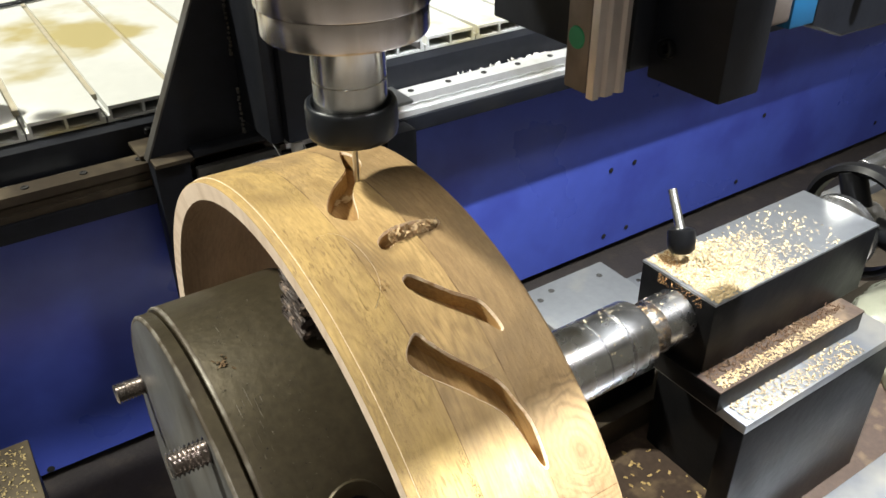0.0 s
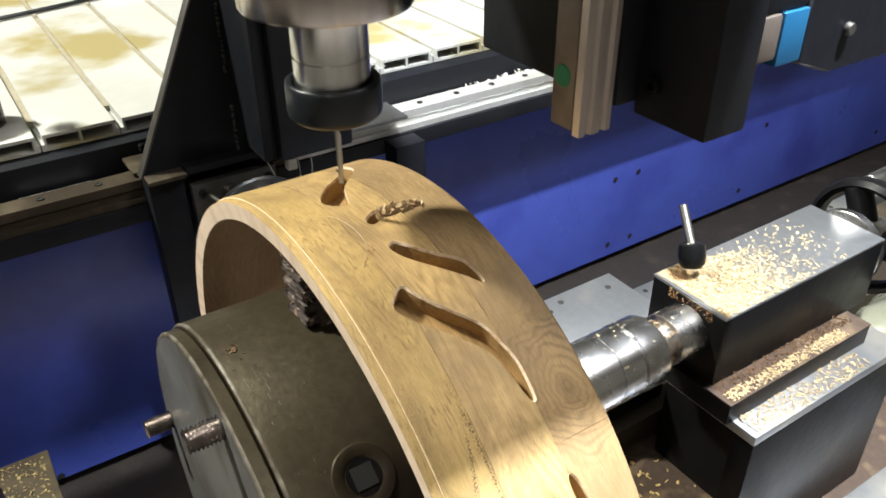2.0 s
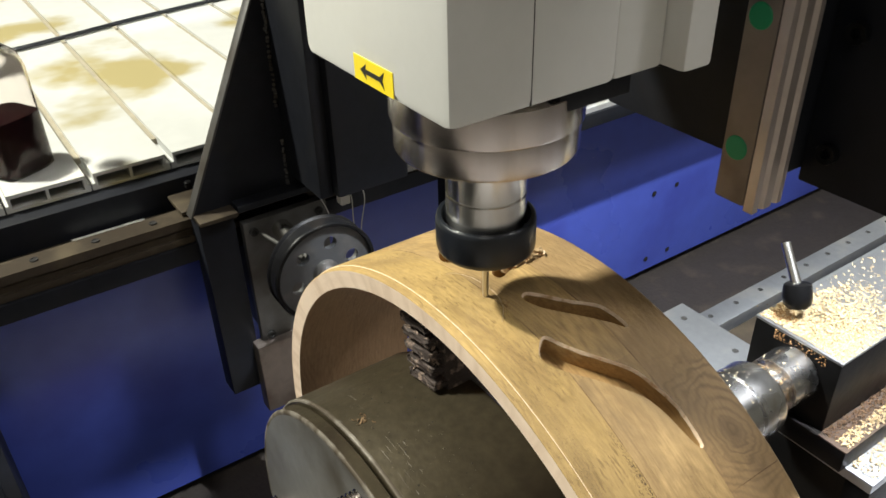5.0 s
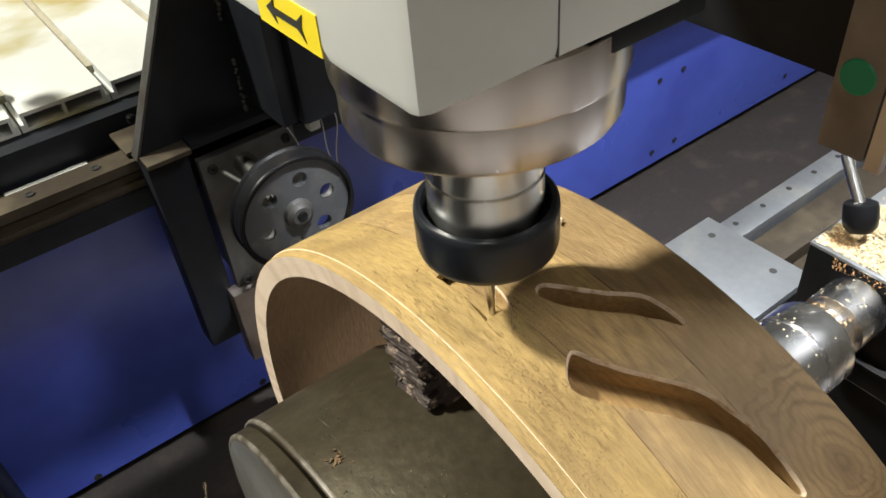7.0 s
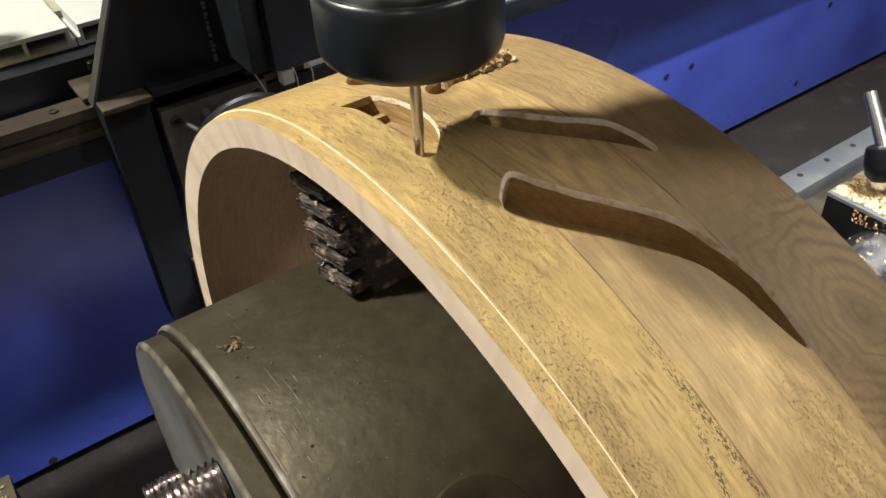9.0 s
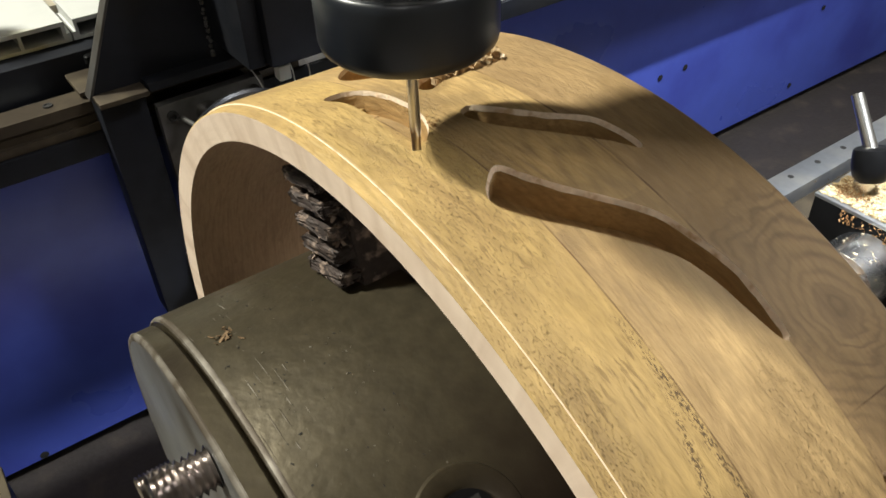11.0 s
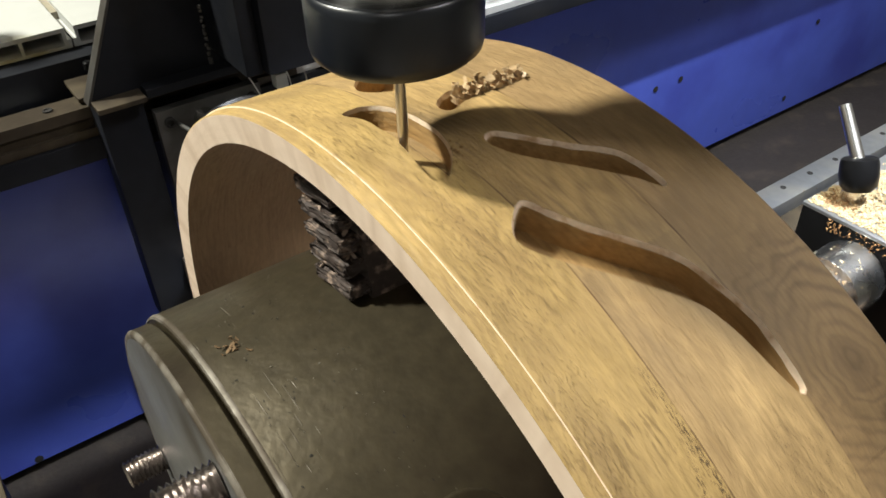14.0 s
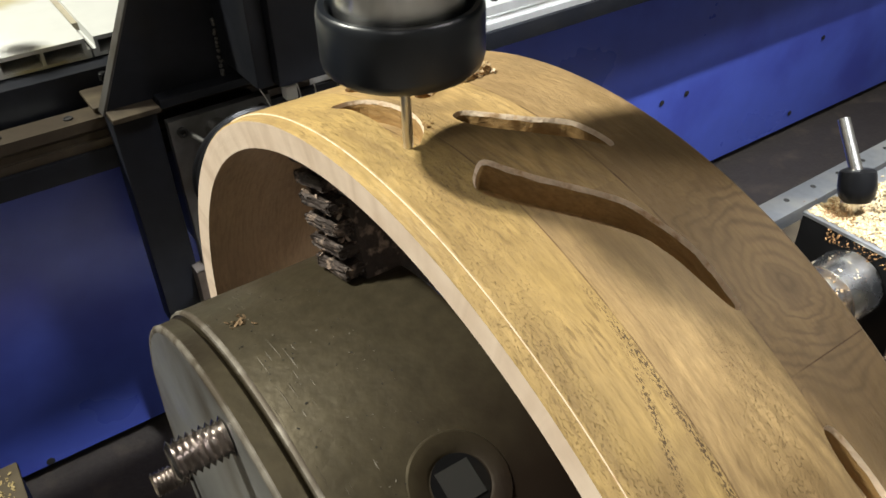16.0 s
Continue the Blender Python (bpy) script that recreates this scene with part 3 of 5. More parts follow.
def leaf_floors():
    """The wood in the leaf-shaped pocket, in slices that the cutter takes down."""
    out = []
    line = smooth_line(POCKETS["leaf"])
    edges = [-9.4, -11.0, -12.4, -13.8, -15.2, -16.6, -18.0, -19.4, -20.8, -22.2, -23.8]

    def span(a):
        xs = []
        n = len(line)
        for i in range(n):
            (x0, a0), (x1, a1) = line[i], line[(i + 1) % n]
            if (a0 - a) * (a1 - a) <= 0 and a0 != a1:
                xs.append(x0 + (x1 - x0) * (a - a0) / (a1 - a0))
        return (min(xs), max(xs)) if xs else (0.0225, 0.0230)
    for a0, a1 in zip(edges, edges[1:]):
        bm = bmesh.new()
        rows = []
        for k in range(5):
            a = a0 + (a1 - a0) * k / 4
            lo, hi = span(min(-9.75, max(-23.45, a)))
            rows.append([[bm.verts.new(ring_point(x, a, r)) for x in (lo - 0.0001, (lo + hi) / 2, hi + 0.0001)] for r in (RO - 0.0022, RO - 0.00005)])
        for p, q in zip(rows, rows[1:]):
            for i in range(2):
                bm.faces.new((p[1][i], p[1][i + 1], q[1][i + 1], q[1][i]))
                bm.faces.new((p[0][i + 1], p[0][i], q[0][i], q[0][i + 1]))
            bm.faces.new((p[0][0], p[1][0], q[1][0], q[0][0]))
            bm.faces.new((p[1][2], p[0][2], q[0][2], q[1][2]))
        for p in (rows[0], rows[-1]):
            for i in range(2):
                bm.faces.new((p[0][i], p[0][i + 1], p[1][i + 1], p[1][i]))
        bmesh.ops.recalc_face_normals(bm, faces=bm.faces)
        out.append((0.5 * (a0 + a1), part("pocket_floor", bm, WOOD, ring, "wood being milled out of the pocket")))
    return out


FLOORS = leaf_floors()


def ring_chips():
    def place(rng):
        u = rng.random()
        x = 0.0485 + 0.0245 * u
        a = -13.9 - 0.4 * math.sin(u * 3) + rng.gauss(0, 0.35)
        p = ring_point(x, a, RO - 0.002 + rng.random() ** 2 * 0.0055)
        return p, ring_point(0, a, 1)
    bm = flakes(bmesh.new(), place, 240, 0.0013, 5, 0.2, 0.6, 0.9)
    tagged(part("chip_fill", bm, mat("pale_chips", (0.52, 0.37, 0.21), 0.85, 0, 0.3, 400, 0.4), ring, "pale wood chips packed in a pocket", smooth=0), kind="stuff")

    def place2(rng):
        a, x = rng.choice([(-21.2, 0.0312), (-22.4, 0.0280), (-19.9, 0.0325), (-20.8, 0.0332)])
        return ring_point(x + rng.gauss(0, 0.0006), a + rng.gauss(0, 0.35), RO + 0.0002), ring_point(0, a, 1)
    part("torn_fibre", flakes(bmesh.new(), place2, 16, 0.0005, 9, 0.2, 0.6, 0.5), CUTWOOD, ring, "torn fibres at a pocket's lip", smooth=0)


ring_chips()


def lathe_chuck():
    t = thing("lathe_chuck", "oily grey steel lathe chuck with sawdust on its jaws", "chuck")
    prof = [(0, -0.0405), (0.110, -0.0405), (0.1346, -0.0405), (0.1357, -0.0399), (CR, -0.0390), (CR, 0.0300), (CR - 0.002, 0.032), (0.03, 0.032), (0.028, 0.02), (0, 0.02)]
    part("body", turned(prof, seg=160, axis="x"), CHUCK, t, "oily grey-brown steel body")
    bm = turned([(0.1322, -0.0497), (0.1333, -0.0494), (0.1340, -0.0486), (0.1340, -0.0424), (0.1320, -0.0408), (0, -0.0408)], seg=160, axis="x")
    bp = part("back_plate", bm, CHUCK, t, "worn steel back plate")
    part("back_face", turned([(0, -0.0500), (0.1316, -0.0500), (0.1323, -0.0496), (0.1310, -0.0412), (0, -0.0412)], seg=160, axis="x"), FACE, bp, "bare grey face")
    part("worn_edge", turned([(0.1315, -0.05005), (0.1325, -0.05015), (0.1335, -0.0499), (0.1342, -0.0490), (0.1341, -0.0484), (0.1330, -0.0488), (0.1318, -0.0492)], seg=160, axis="x", closed=True), WORN, bp, "rubbed bright edge")
    part("body_edge", turned([(0.1349, -0.0408), (0.1358, -0.0404), (0.1362, -0.0394), (0.1361, -0.0388), (0.1350, -0.0392)], seg=160, axis="x", closed=True), WORN, t, "rubbed bright edge")
    part("spindle_shaft", turned([(0, -0.16), (0.024, -0.16), (0.024, -0.0502), (0, -0.0502)], seg=64, axis="x"), CAST, t)
    # threaded studs out of the back plate
    for a in (-22.0, 75.0, 165.0, 250.0):
        p = ring_point(0, a, 0.1190)
        pr = [(0, -0.0500)]
        for i in range(9):
            x = -0.0505 - i * 0.0021
            pr += [(0.0068, x), (0.0052, x - 0.00105)]
        pr += [(0, pr[-1][1])]
        part("stud", turned([(r, x) for r, x in pr], seg=24, m=Matrix.Translation((0, p.y, p.z)) @ AXES["x"]), NOSE, t, "threaded steel stud")
    # key sockets
    for a in (-48.0, 72.0, 192.0):
        out = ring_point(0, a, 1)
        m = Matrix.Translation(ring_point(-0.004, a, CR - 0.0012)) @ out.to_track_quat("Z", "Y").to_matrix().to_4x4()
        s = part("key_socket", turned([(0.0085, 0.0006), (0.0100, 0.0016), (0.0152, 0.0016), (0.0160, 0.0006), (0.0160, -0.002)], seg=48, m=m), CHUCK, t)
        bm = bmesh.new()
        add_box(bm, -0.0055, 0.0055, -0.0055, 0.0055, 0.0002, 0.0018, bev=0)
        bm.transform(m)
        part("square_hole", bm, DARK, s, smooth=0)
        part("socket_disc", turned([(0, 0.0014), (0.0088, 0.0014), (0.0088, -0.001)], seg=32, m=m), CAST, s)
    # toothed jaws
    for a in (-6.4, 113.6, 233.6):
        out = ring_point(0, a, 1)
        side = Vector((0, out.z, -out.y))
        m = Matrix((Vector((1, 0, 0)), side, out)).transposed().to_4x4()
        bm = bmesh.new()
        add_box(bm, 0.0160, 0.0460, -0.0125, 0.0125, 0.100, RI - 0.0005, bev=0.001)
        bm.transform(m)
        jaw = part("jaw", bm, GREASE, t, "steel jaw caked with chips")
        for i in range(6):
            bm = bmesh.new()
            z = 0.1375 + i * 0.0083
            add_box(bm, 0.0085, 0.0170, -0.0122, 0.0122, z, z + 0.0046, bev=0.0012)
            bmesh.ops.subdivide_edges(bm, edges=bm.edges[:], cuts=3, use_grid_fill=True)
            rng = random.Random(i + int(a))
            for v in bm.verts:
                v.co += Vector((rng.gauss(0, 0.00035), rng.gauss(0, 0.00035), rng.gauss(0, 0.0003)))
            bm.transform(m)
            part("jaw_tooth", bm, GREASE, jaw)

        def place(rng, m=m):
            p = m @ Vector((0.0095 + rng.random() * 0.006, rng.uniform(-0.0125, 0.0125), rng.uniform(0.137, 0.184)))
            return p, (m.to_3x3() @ Vector((-1, 0, rng.random())))
        part("jaw_chips", flakes(bmesh.new(), place, 90, 0.0011, 3 + int(a), 0.3, 0.5, 0.8), mat("dusty_chips", (0.27, 0.20, 0.155), 0.9, 0, 0.5, 300), jaw, "dusty chips", smooth=0)
    # a few chips lying on the body
    def place(rng):
        a = -8.0 + rng.gauss(0, 1.0)
        return ring_point(-0.030 + rng.gauss(0, 0.0022), a, CR + 0.0004), ring_point(0, a, 1)
    part("loose_chips", flakes(bmesh.new(), place, 24, 0.0007, 21, 0.25, 0.5, 0.4), mat("brown_chips", (0.16, 0.10, 0.05), 0.9, 0, 0.4, 300), t, "brown wood chips", smooth=0)

    def place3(rng):
        a = rng.uniform(-70, 10)
        return ring_point(rng.uniform(-0.036, 0.0), a, CR + 0.0001), ring_point(0, a, 1)
    part("specks", flakes(bmesh.new(), place3, 130, 0.00024, 31, 0.3, 0.4, 0.3), mat("grey_specks", (0.13, 0.115, 0.09), 0.9, 0, 0.6, 300), t, "fine specks of dust", smooth=0)
    part("pit_marks", flakes(bmesh.new(), place3, 90, 0.00034, 32, 0.2, 0.2, 0.1), DARK, t, "small black pits", smooth=0)

    # scratches round the body
    bm = bmesh.new()
    rng = random.Random(33)
    for _ in range(26):
        a, x, w, ln = rng.uniform(-62, 2), rng.uniform(-0.0385, -0.020), rng.uniform(0.00006, 0.00018), rng.uniform(0.8, 5.0)
        row = []
        for k in range(7):
            b, h = a + ln * k / 6, w * math.sin(math.pi * (k + 0.3) / 6.6)
            row.append([bm.verts.new(ring_point(x + d, b, CR + e)) for d, e in ((-h, 0.0), (0.0, 0.00009), (h, 0.0))])
        for p, q in zip(row, row[1:]):
            bm.faces.new((p[0], p[1], q[1], q[0]))
            bm.faces.new((p[1], p[2], q[2], q[1]))
    tagged(part("scratches", bm, WORN, t, "light scratches"), kind="stuff")
    return t


chuck = lathe_chuck()


# ---------------------------------------------------------------- spindle
def router_spindle():
    """Its own zero is on the tool's axis, at the nut's lower rim."""
    t = thing("router_spindle", "router spindle with grey cover, bright steel nose and black collet nut", "router spindle")
    nut = turned([(0, 0.0006), (0.0165, 0.0006), (0.0172, 0.0), (0.0198, 0.0), (0.0215, 0.0016), (0.0220, 0.0036), (0.0220, 0.0152), (0.0217, 0.0170), (0.0210, 0.0176),
                  (0.0196, 0.0176), (0.0191, 0.0170), (0.0188, 0.0080), (0.0165, 0.0080)], seg=96)
    part("collet_nut", nut, RUBBER, t, "glossy black collet nut")
    part("cutter", turned([(0, -0.036), (0.0012, -0.036), (0.00125, -0.027), (0.00150, -0.023), (0.00150, 0.001), (0, 0.001)], seg=24), STEEL, t, "slim steel milling cutter")
    sh = turned([(0.0160, 0.0078), (0.0166, 0.0120), (0.0168, 0.0150), (0.0174, 0.0156), (0.0174, 0.0282), (0.0166, 0.0285), (0.0166, 0.0295), (0.0174, 0.0298), (0.0174, 0.0500), (0.0178, 0.0506)], seg=72)
    part("tool_holder", sh, HOLDER, t, "polished steel tool holder")
    nose = turned([(0.0150, 0.0505), (0.0350, 0.0505), (0.0372, 0.0512), (0.0380, 0.0526), (0.0380, 0.0640), (0.0375, 0.0643), (0.0390, 0.0647), (0.0393, 0.0655),
                   (0.0393, 0.0790), (0.0385, 0.0795), (0, 0.0795)], seg=120)
    part("nose", nose, NOSE, t, "turned steel spindle nose")
    for i in range(6):
        a = radians(20 + 60 * i)
        part("nose_screw", turned([(0, 0.0797), (0.0032, 0.0797), (0.0032, 0.0815), (0, 0.0815)], seg=14, at=(0.0340 * math.cos(a), 0.0340 * math.sin(a), 0)), STEEL, t)
    part("underside", box(0.004, 0.0395, -0.0386, 0.048, 0.0744, 0.0846, bev=0.0008), BLACK, t, "dark underside plate")
    part("cover", box(-0.0506, 0.0225, -0.0470, 0.0540, 0.0848, 0.34, bev=0.0036), COVER, t, "light grey painted cover")
    part("cover_seam", box(-0.0171, -0.0168, -0.0472, -0.0460, 0.0860, 0.339, bev=0), PLATE, t, smooth=0)
    part("side_cover", box(0.0228, 0.0475, -0.0455, 0.0500, 0.0850, 0.34, bev=0.002), COVER, t)
    part("edge_cover", box(0.0478, 0.0630, -0.0560, 0.0500, 0.0850, 0.34, bev=0.002), COVER, t)
    lab = part("warning_label", box(-0.05090, -0.05055, -0.0142, 0.0130, 0.0862, 0.0955, bev=0), YELLOW, t, "yellow label with a black arrow", smooth=0)
    # the arrow points away from the front corner
    pts = [(0.0082, 0.0908), (0.0040, 0.0936), (0.0046, 0.0917), (-0.0055, 0.0917), (-0.0085, 0.0940), (-0.0072, 0.0908), (-0.0085, 0.0876), (-0.0055, 0.0899),
           (0.0046, 0.0899), (0.0040, 0.0880)]
    bm = bmesh.new()
    f = bm.faces.new([bm.verts.new((-0.05097, y, z)) for y, z in pts])
    r = bmesh.ops.extrude_face_region(bm, geom=[f])
    bmesh.ops.translate(bm, vec=(-0.00012, 0, 0), verts=[v for v in r["geom"] if isinstance(v, bmesh.types.BMVert)])
    bmesh.ops.recalc_face_normals(bm, faces=bm.faces)
    part("arrow", bm, INK, lab, "black arrow", smooth=0)
    part("carriage", box(-0.030, 0.075, 0.0545, 0.0700, 0.1500, 0.36, bev=0.002), BLACK, t, "black carriage plate")
    return t


spindle = router_spindle()


# ---------------------------------------------------------------- gantry
def gantry():
    t = thing("gantry", "black welded gantry post with gusset, bracket and slide column", "gantry")
    part("gusset", prism([(0.064, -0.010), (0.192, -0.010), (0.192, 0.258), (0.190, 0.260), (0.064, -0.006)], 0.522, 0.536, bev=0.0012), BLACK, t, "black triangular gusset plate")
    part("gusset_edge", prism([(0.0625, -0.0085), (0.0650, -0.0085), (0.1925, 0.262), (0.1900, 0.262)], 0.5215, 0.5365, bev=0.0004), PLATE, t, "worn bare edge")
    part("post", box(0.193, 0.279, 0.430, 0.540, 0.0137, 1.00, bev=0.004), BLACK, t, "black square steel post")
    part("post_side", box(0.177, 0.1925, 0.440, 0.521, 0.0137, 1.00, bev=0.002), BLACK, t)
    # weld beads up the corner
    bm = bmesh.new()
    rng = random.Random(2)
    z = 0.0
    while z < 0.30:
        if not 0.055 < z < 0.09:
            r = rng.uniform(0.0016, 0.0026)
            bmesh.ops.create_icosphere(bm, subdivisions=1, radius=r, matrix=Matrix.Translation((0.1755 + rng.gauss(0, 0.0006), 0.521, z)))
        z += rng.uniform(0.003, 0.006)
    tagged(part("weld_bead", bm, PLATE, t, "rough grey weld bead"), kind="stuff")
    part("foot_plate", box(0.109, 0.285, 0.505, 0.590, -0.0095, -0.0015, bev=0.0015), BLACK, t)
    part("rail_block", box(0.060, 0.105, 0.545, 0.592, -0.0142, -0.0098, bev=0.001), RAIL, t, "brown rail carriage plate")
    part("block_bolt", turned([(0, 0), (0.0042, 0), (0.0042, 0.006), (0.0030, 0.0072), (0, 0.0072)], seg=12, at=(0.083, 0.583, -0.0015)), CAST, t)
    part("bracket", box(0.0665, 0.106, 0.5125, 0.5420, -0.252, -0.0105, bev=0.0018), BLACK, t, "black hanging bracket arm")
    part("bracket_cap", box(0.0655, 0.1075, 0.5005, 0.5440, -0.0098, -0.0050, bev=0.0010), RAIL, t, "brown worn bracket top")
    part("motor_plate", box(0.111, 0.212, 0.5050, 0.5160, -0.190, -0.024, bev=0.002), PLATE, t, "dusty grey motor plate")
    for x, z in ((0.122, -0.036), (0.201, -0.036), (0.122, -0.178), (0.201, -0.178)):
        part("plate_bolt", turned([(0, 0), (0.0050, 0), (0.0050, 0.003), (0.0030, 0.0034), (0.0026, 0.0010), (0, 0.0010)], seg=16, m=Matrix.Translation((x, 0.5048, z)) @ Matrix.Rotation(radians(90), 4, "X")), DARK, t)
    part("motor", box(0.118, 0.205, 0.5165, 0.600, -0.184, -0.030, bev=0.004), CAST, t)
    part("lower_bracket", box(0.100, 0.150, 0.495, 0.515, -0.285, -0.185, bev=0.002), BRONZE, t, "rusty lower bracket")
    # pulley, with a rim, a web with six holes and a hub
    cy, cx, cz = 0.405, 0.154, -0.043
    m = Matrix.Translation((cx, cy, cz)) @ Matrix.Rotation(radians(90), 4, "X")
    rim = turned([(0.0515, 0.002), (0.0515, 0.010), (0.0525, 0.012), (0.0555, 0.012), (0.0565, 0.0105), (0.0565, 0.009), (0.0545, 0.0075), (0.0545, -0.006), (0.0565, -0.008),
                  (0.0565, -0.010), (0.0525, -0.010), (0.0515, -0.008)], seg=96, closed=True, m=m)
    pul = part("pulley", rim, CAST, t, "dark grey belt pulley with six holes")
    # web
    holes = [(0.0325 * math.cos(radians(60 * k + 15)), 0.0325 * math.sin(radians(60 * k + 15))) for k in range(6)]
    disc = turned([(0, 0.001), (0.052, 0.001), (0.052, 0.008), (0, 0.008)], seg=72)
    d = part("web_blank", disc, PULLEY, None, smooth=0)
    cs = []
    for hx, hy in holes:
        c = part("hole_cutter", turned([(0, -0.02), (0.0072, -0.02), (0.0072, 0.02), (0, 0.02)], seg=24, at=(hx, hy, 0)), CAST, None, smooth=0)
        cs.append(c)
        mod = d.modifiers.new("cut", "BOOLEAN")
        mod.object, mod.operation, mod.solver = c, "DIFFERENCE", "EXACT"
    me = bpy.data.meshes.new_from_object(d.evaluated_get(bpy.context.evaluated_depsgraph_get()))
    for c in cs + [d]:
        bpy.data.objects.remove(c)
    me.transform(m)
    web = new("web", me)
    web.parent = pul
    part("hub", turned([(0, 0.016), (0.0085, 0.016), (0.0095, 0.015), (0.0130, 0.013), (0.0140, 0.010), (0.0145, 0.004), (0.0145, -0.02), (0, -0.02)], seg=40, m=m), PLATE, pul, "worn steel hub")
    part("hub_screw", turned([(0, 0.0185), (0.0045, 0.0185), (0.0050, 0.0170), (0.0050, 0.0155), (0, 0.0155)], seg=16, m=m), CAST, pul)
    part("drive_shaft", rod(bmesh.new(), (cx, cy + 0.002, cz), (cx, 0.506, cz), 0.011), STEEL, pul)
    part("end_block", box(0.300, 0.400, 0.5120, 0.5680, -0.0150, -0.0100, bev=0.0015), ALU, t, "light grey rail block")
    for k, (x0, z0, x1, z1) in enumerate(((0.186, 0.006, 0.215, -0.075), (0.222, 0.002, 0.236, -0.070), (0.240, -0.004, 0.243, -0.085))):
        cu = bpy.data.curves.new("thread", "CURVE")
        cu.dimensions, cu.bevel_depth, cu.bevel_resolution = "3D", 0.0006, 1
        sp = cu.splines.new("BEZIER")
        sp.bezier_points.add(1)
        for q, v, h in zip(sp.bezier_points, ((x0, 0.470, z0), (x1, 0.480, z1)), ((0.012, 0, -0.02), (0.010, 0, -0.03))):
            q.co, q.handle_left, q.handle_right = v, Vector(v) - Vector(h), Vector(v) + Vector(h)
        cu.materials.append(COVER)
        ob = new("thread", cu)
        ob.parent = t
        tagged(ob, "thin pale nylon thread")
    # toothed belt wheel behind and a white cable clip
    bm = bmesh.new()
    rod(bm, (0.128, 0.500, -0.038), (0.139, 0.415, -0.030), 0.0022, 10)
    part("tension_rod", bm, PLATE, t, "thin steel rod")
    part("plug", box(0.214, 0.226, 0.470, 0.482, -0.020, -0.006, bev=0.002), COVER, t, "white plug")
    # slide column
    part("slide_plate", box(0.1460, 0.1660, -0.0642, -0.0490, 0.2440, 0.60, bev=0.0015), BRONZE, t, "brown steel slide plate with green dots")
    g = [(0.1465, -0.0645), (0.1465, -0.0690), (0.1500, -0.0690), (0.1512, -0.0672), (0.1530, -0.0672), (0.1542, -0.0690), (0.1590, -0.0690), (0.1602, -0.0672), (0.1620, -0.0672),
         (0.1632, -0.0690), (0.1660, -0.0690), (0.1660, -0.0645)]
    bm = bmesh.new()
    a = [bm.verts.new((x, y, 0.2425)) for x, y in g]
    c = [bm.verts.new((x, y, 0.60)) for x, y in g]
    bm.faces.new(a)
    bm.faces.new(c[::-1])
    for i in range(len(g)):
        bm.faces.new((a[i], c[i], c[(i + 1) % len(g)], a[(i + 1) % len(g)]))
    bmesh.ops.recalc_face_normals(bm, faces=bm.faces)
    part("slide_rail", bm, PINK, t, "grooved steel slide rail", smooth=15)
    part("slide_back", box(0.1780, 0.2200, -0.0600, 0.0500, 0.2475, 0.60, bev=0.0015), BLACK, t)
    part("slide_box", box(0.1900, 0.2180, -0.1050, -0.0602, 0.2420, 0.60, bev=0.0015), BLACK, t, "black folded steel box")
    for z in (0.2600, 0.3130):
        m = Matrix.Translation((0.1898, -0.072, z)) @ Matrix.Rotation(radians(-90), 4, "Y")
        part("socket_screw", turned([(0.0022, 0.0005), (0.0024, 0.0030), (0.0044, 0.0034), (0.0048, 0.0026), (0.0048, 0)], seg=24, m=m), CAST, t)
    for z in (0.2690, 0.3240):
        part("green_dot", turned([(0, 0.0004), (0.0050, 0.0004), (0.0054, 0.0)], seg=28, m=Matrix.Translation((0.1459, -0.0560, z)) @ Matrix.Rotation(radians(-90), 4, "Y")), GREEN, t, "green paint dot")
    part("back_plate", box(0.04, 0.1900, 0.0760, 0.0900, 0.3700, 0.60, bev=0.006), BLACK, t, "black back plate with speckles")
    part("cross_beam", box(0.05, 0.42, 0.0910, 0.429, 0.80, 0.98, bev=0.004), BLACK, t, "black cross beam")
    # Added unseen box; its front edge cuts off lamp light on the ring.
    part("overhead_shade_box", box(-0.10, 0.25, -0.236, 0.0750, 0.62, 0.80, bev=0.004), BLACK, t, "unseen black box overhead that shades the ring")
    part("cable_tray", prism([(0.2564, 0.2650), (0.2840, 0.2550), (0.372, 0.2540), (0.372, 0.300), (0.2564, 0.300)], -0.1000, -0.082, bev=0.0012), BLACK, t)
    part("tray_screw", turned([(0, 0.003), (0.0028, 0.003), (0.0034, 0.002), (0.0034, 0)], seg=16, m=Matrix.Translation((0.2910, -0.1002, 0.2765)) @ Matrix.Rotation(radians(90), 4, "X")), PLATE, t)
    part("tray_arm", box(0.2186, 0.2562, -0.0990, -0.060, 0.2930, 0.34, bev=0.0015), BLACK, t)
    part("tape_band", box(0.2380, 0.2562, -0.1005, -0.080, 0.2670, 0.2926, bev=0.001), TAPE, t, "blue tape band")
    part("sensor", box(0.2186, 0.2377, -0.1000, -0.080, 0.2705, 0.2926, bev=0.002), BRONZE, t, "grey-brown sensor block")
    return t


gan = gantry()


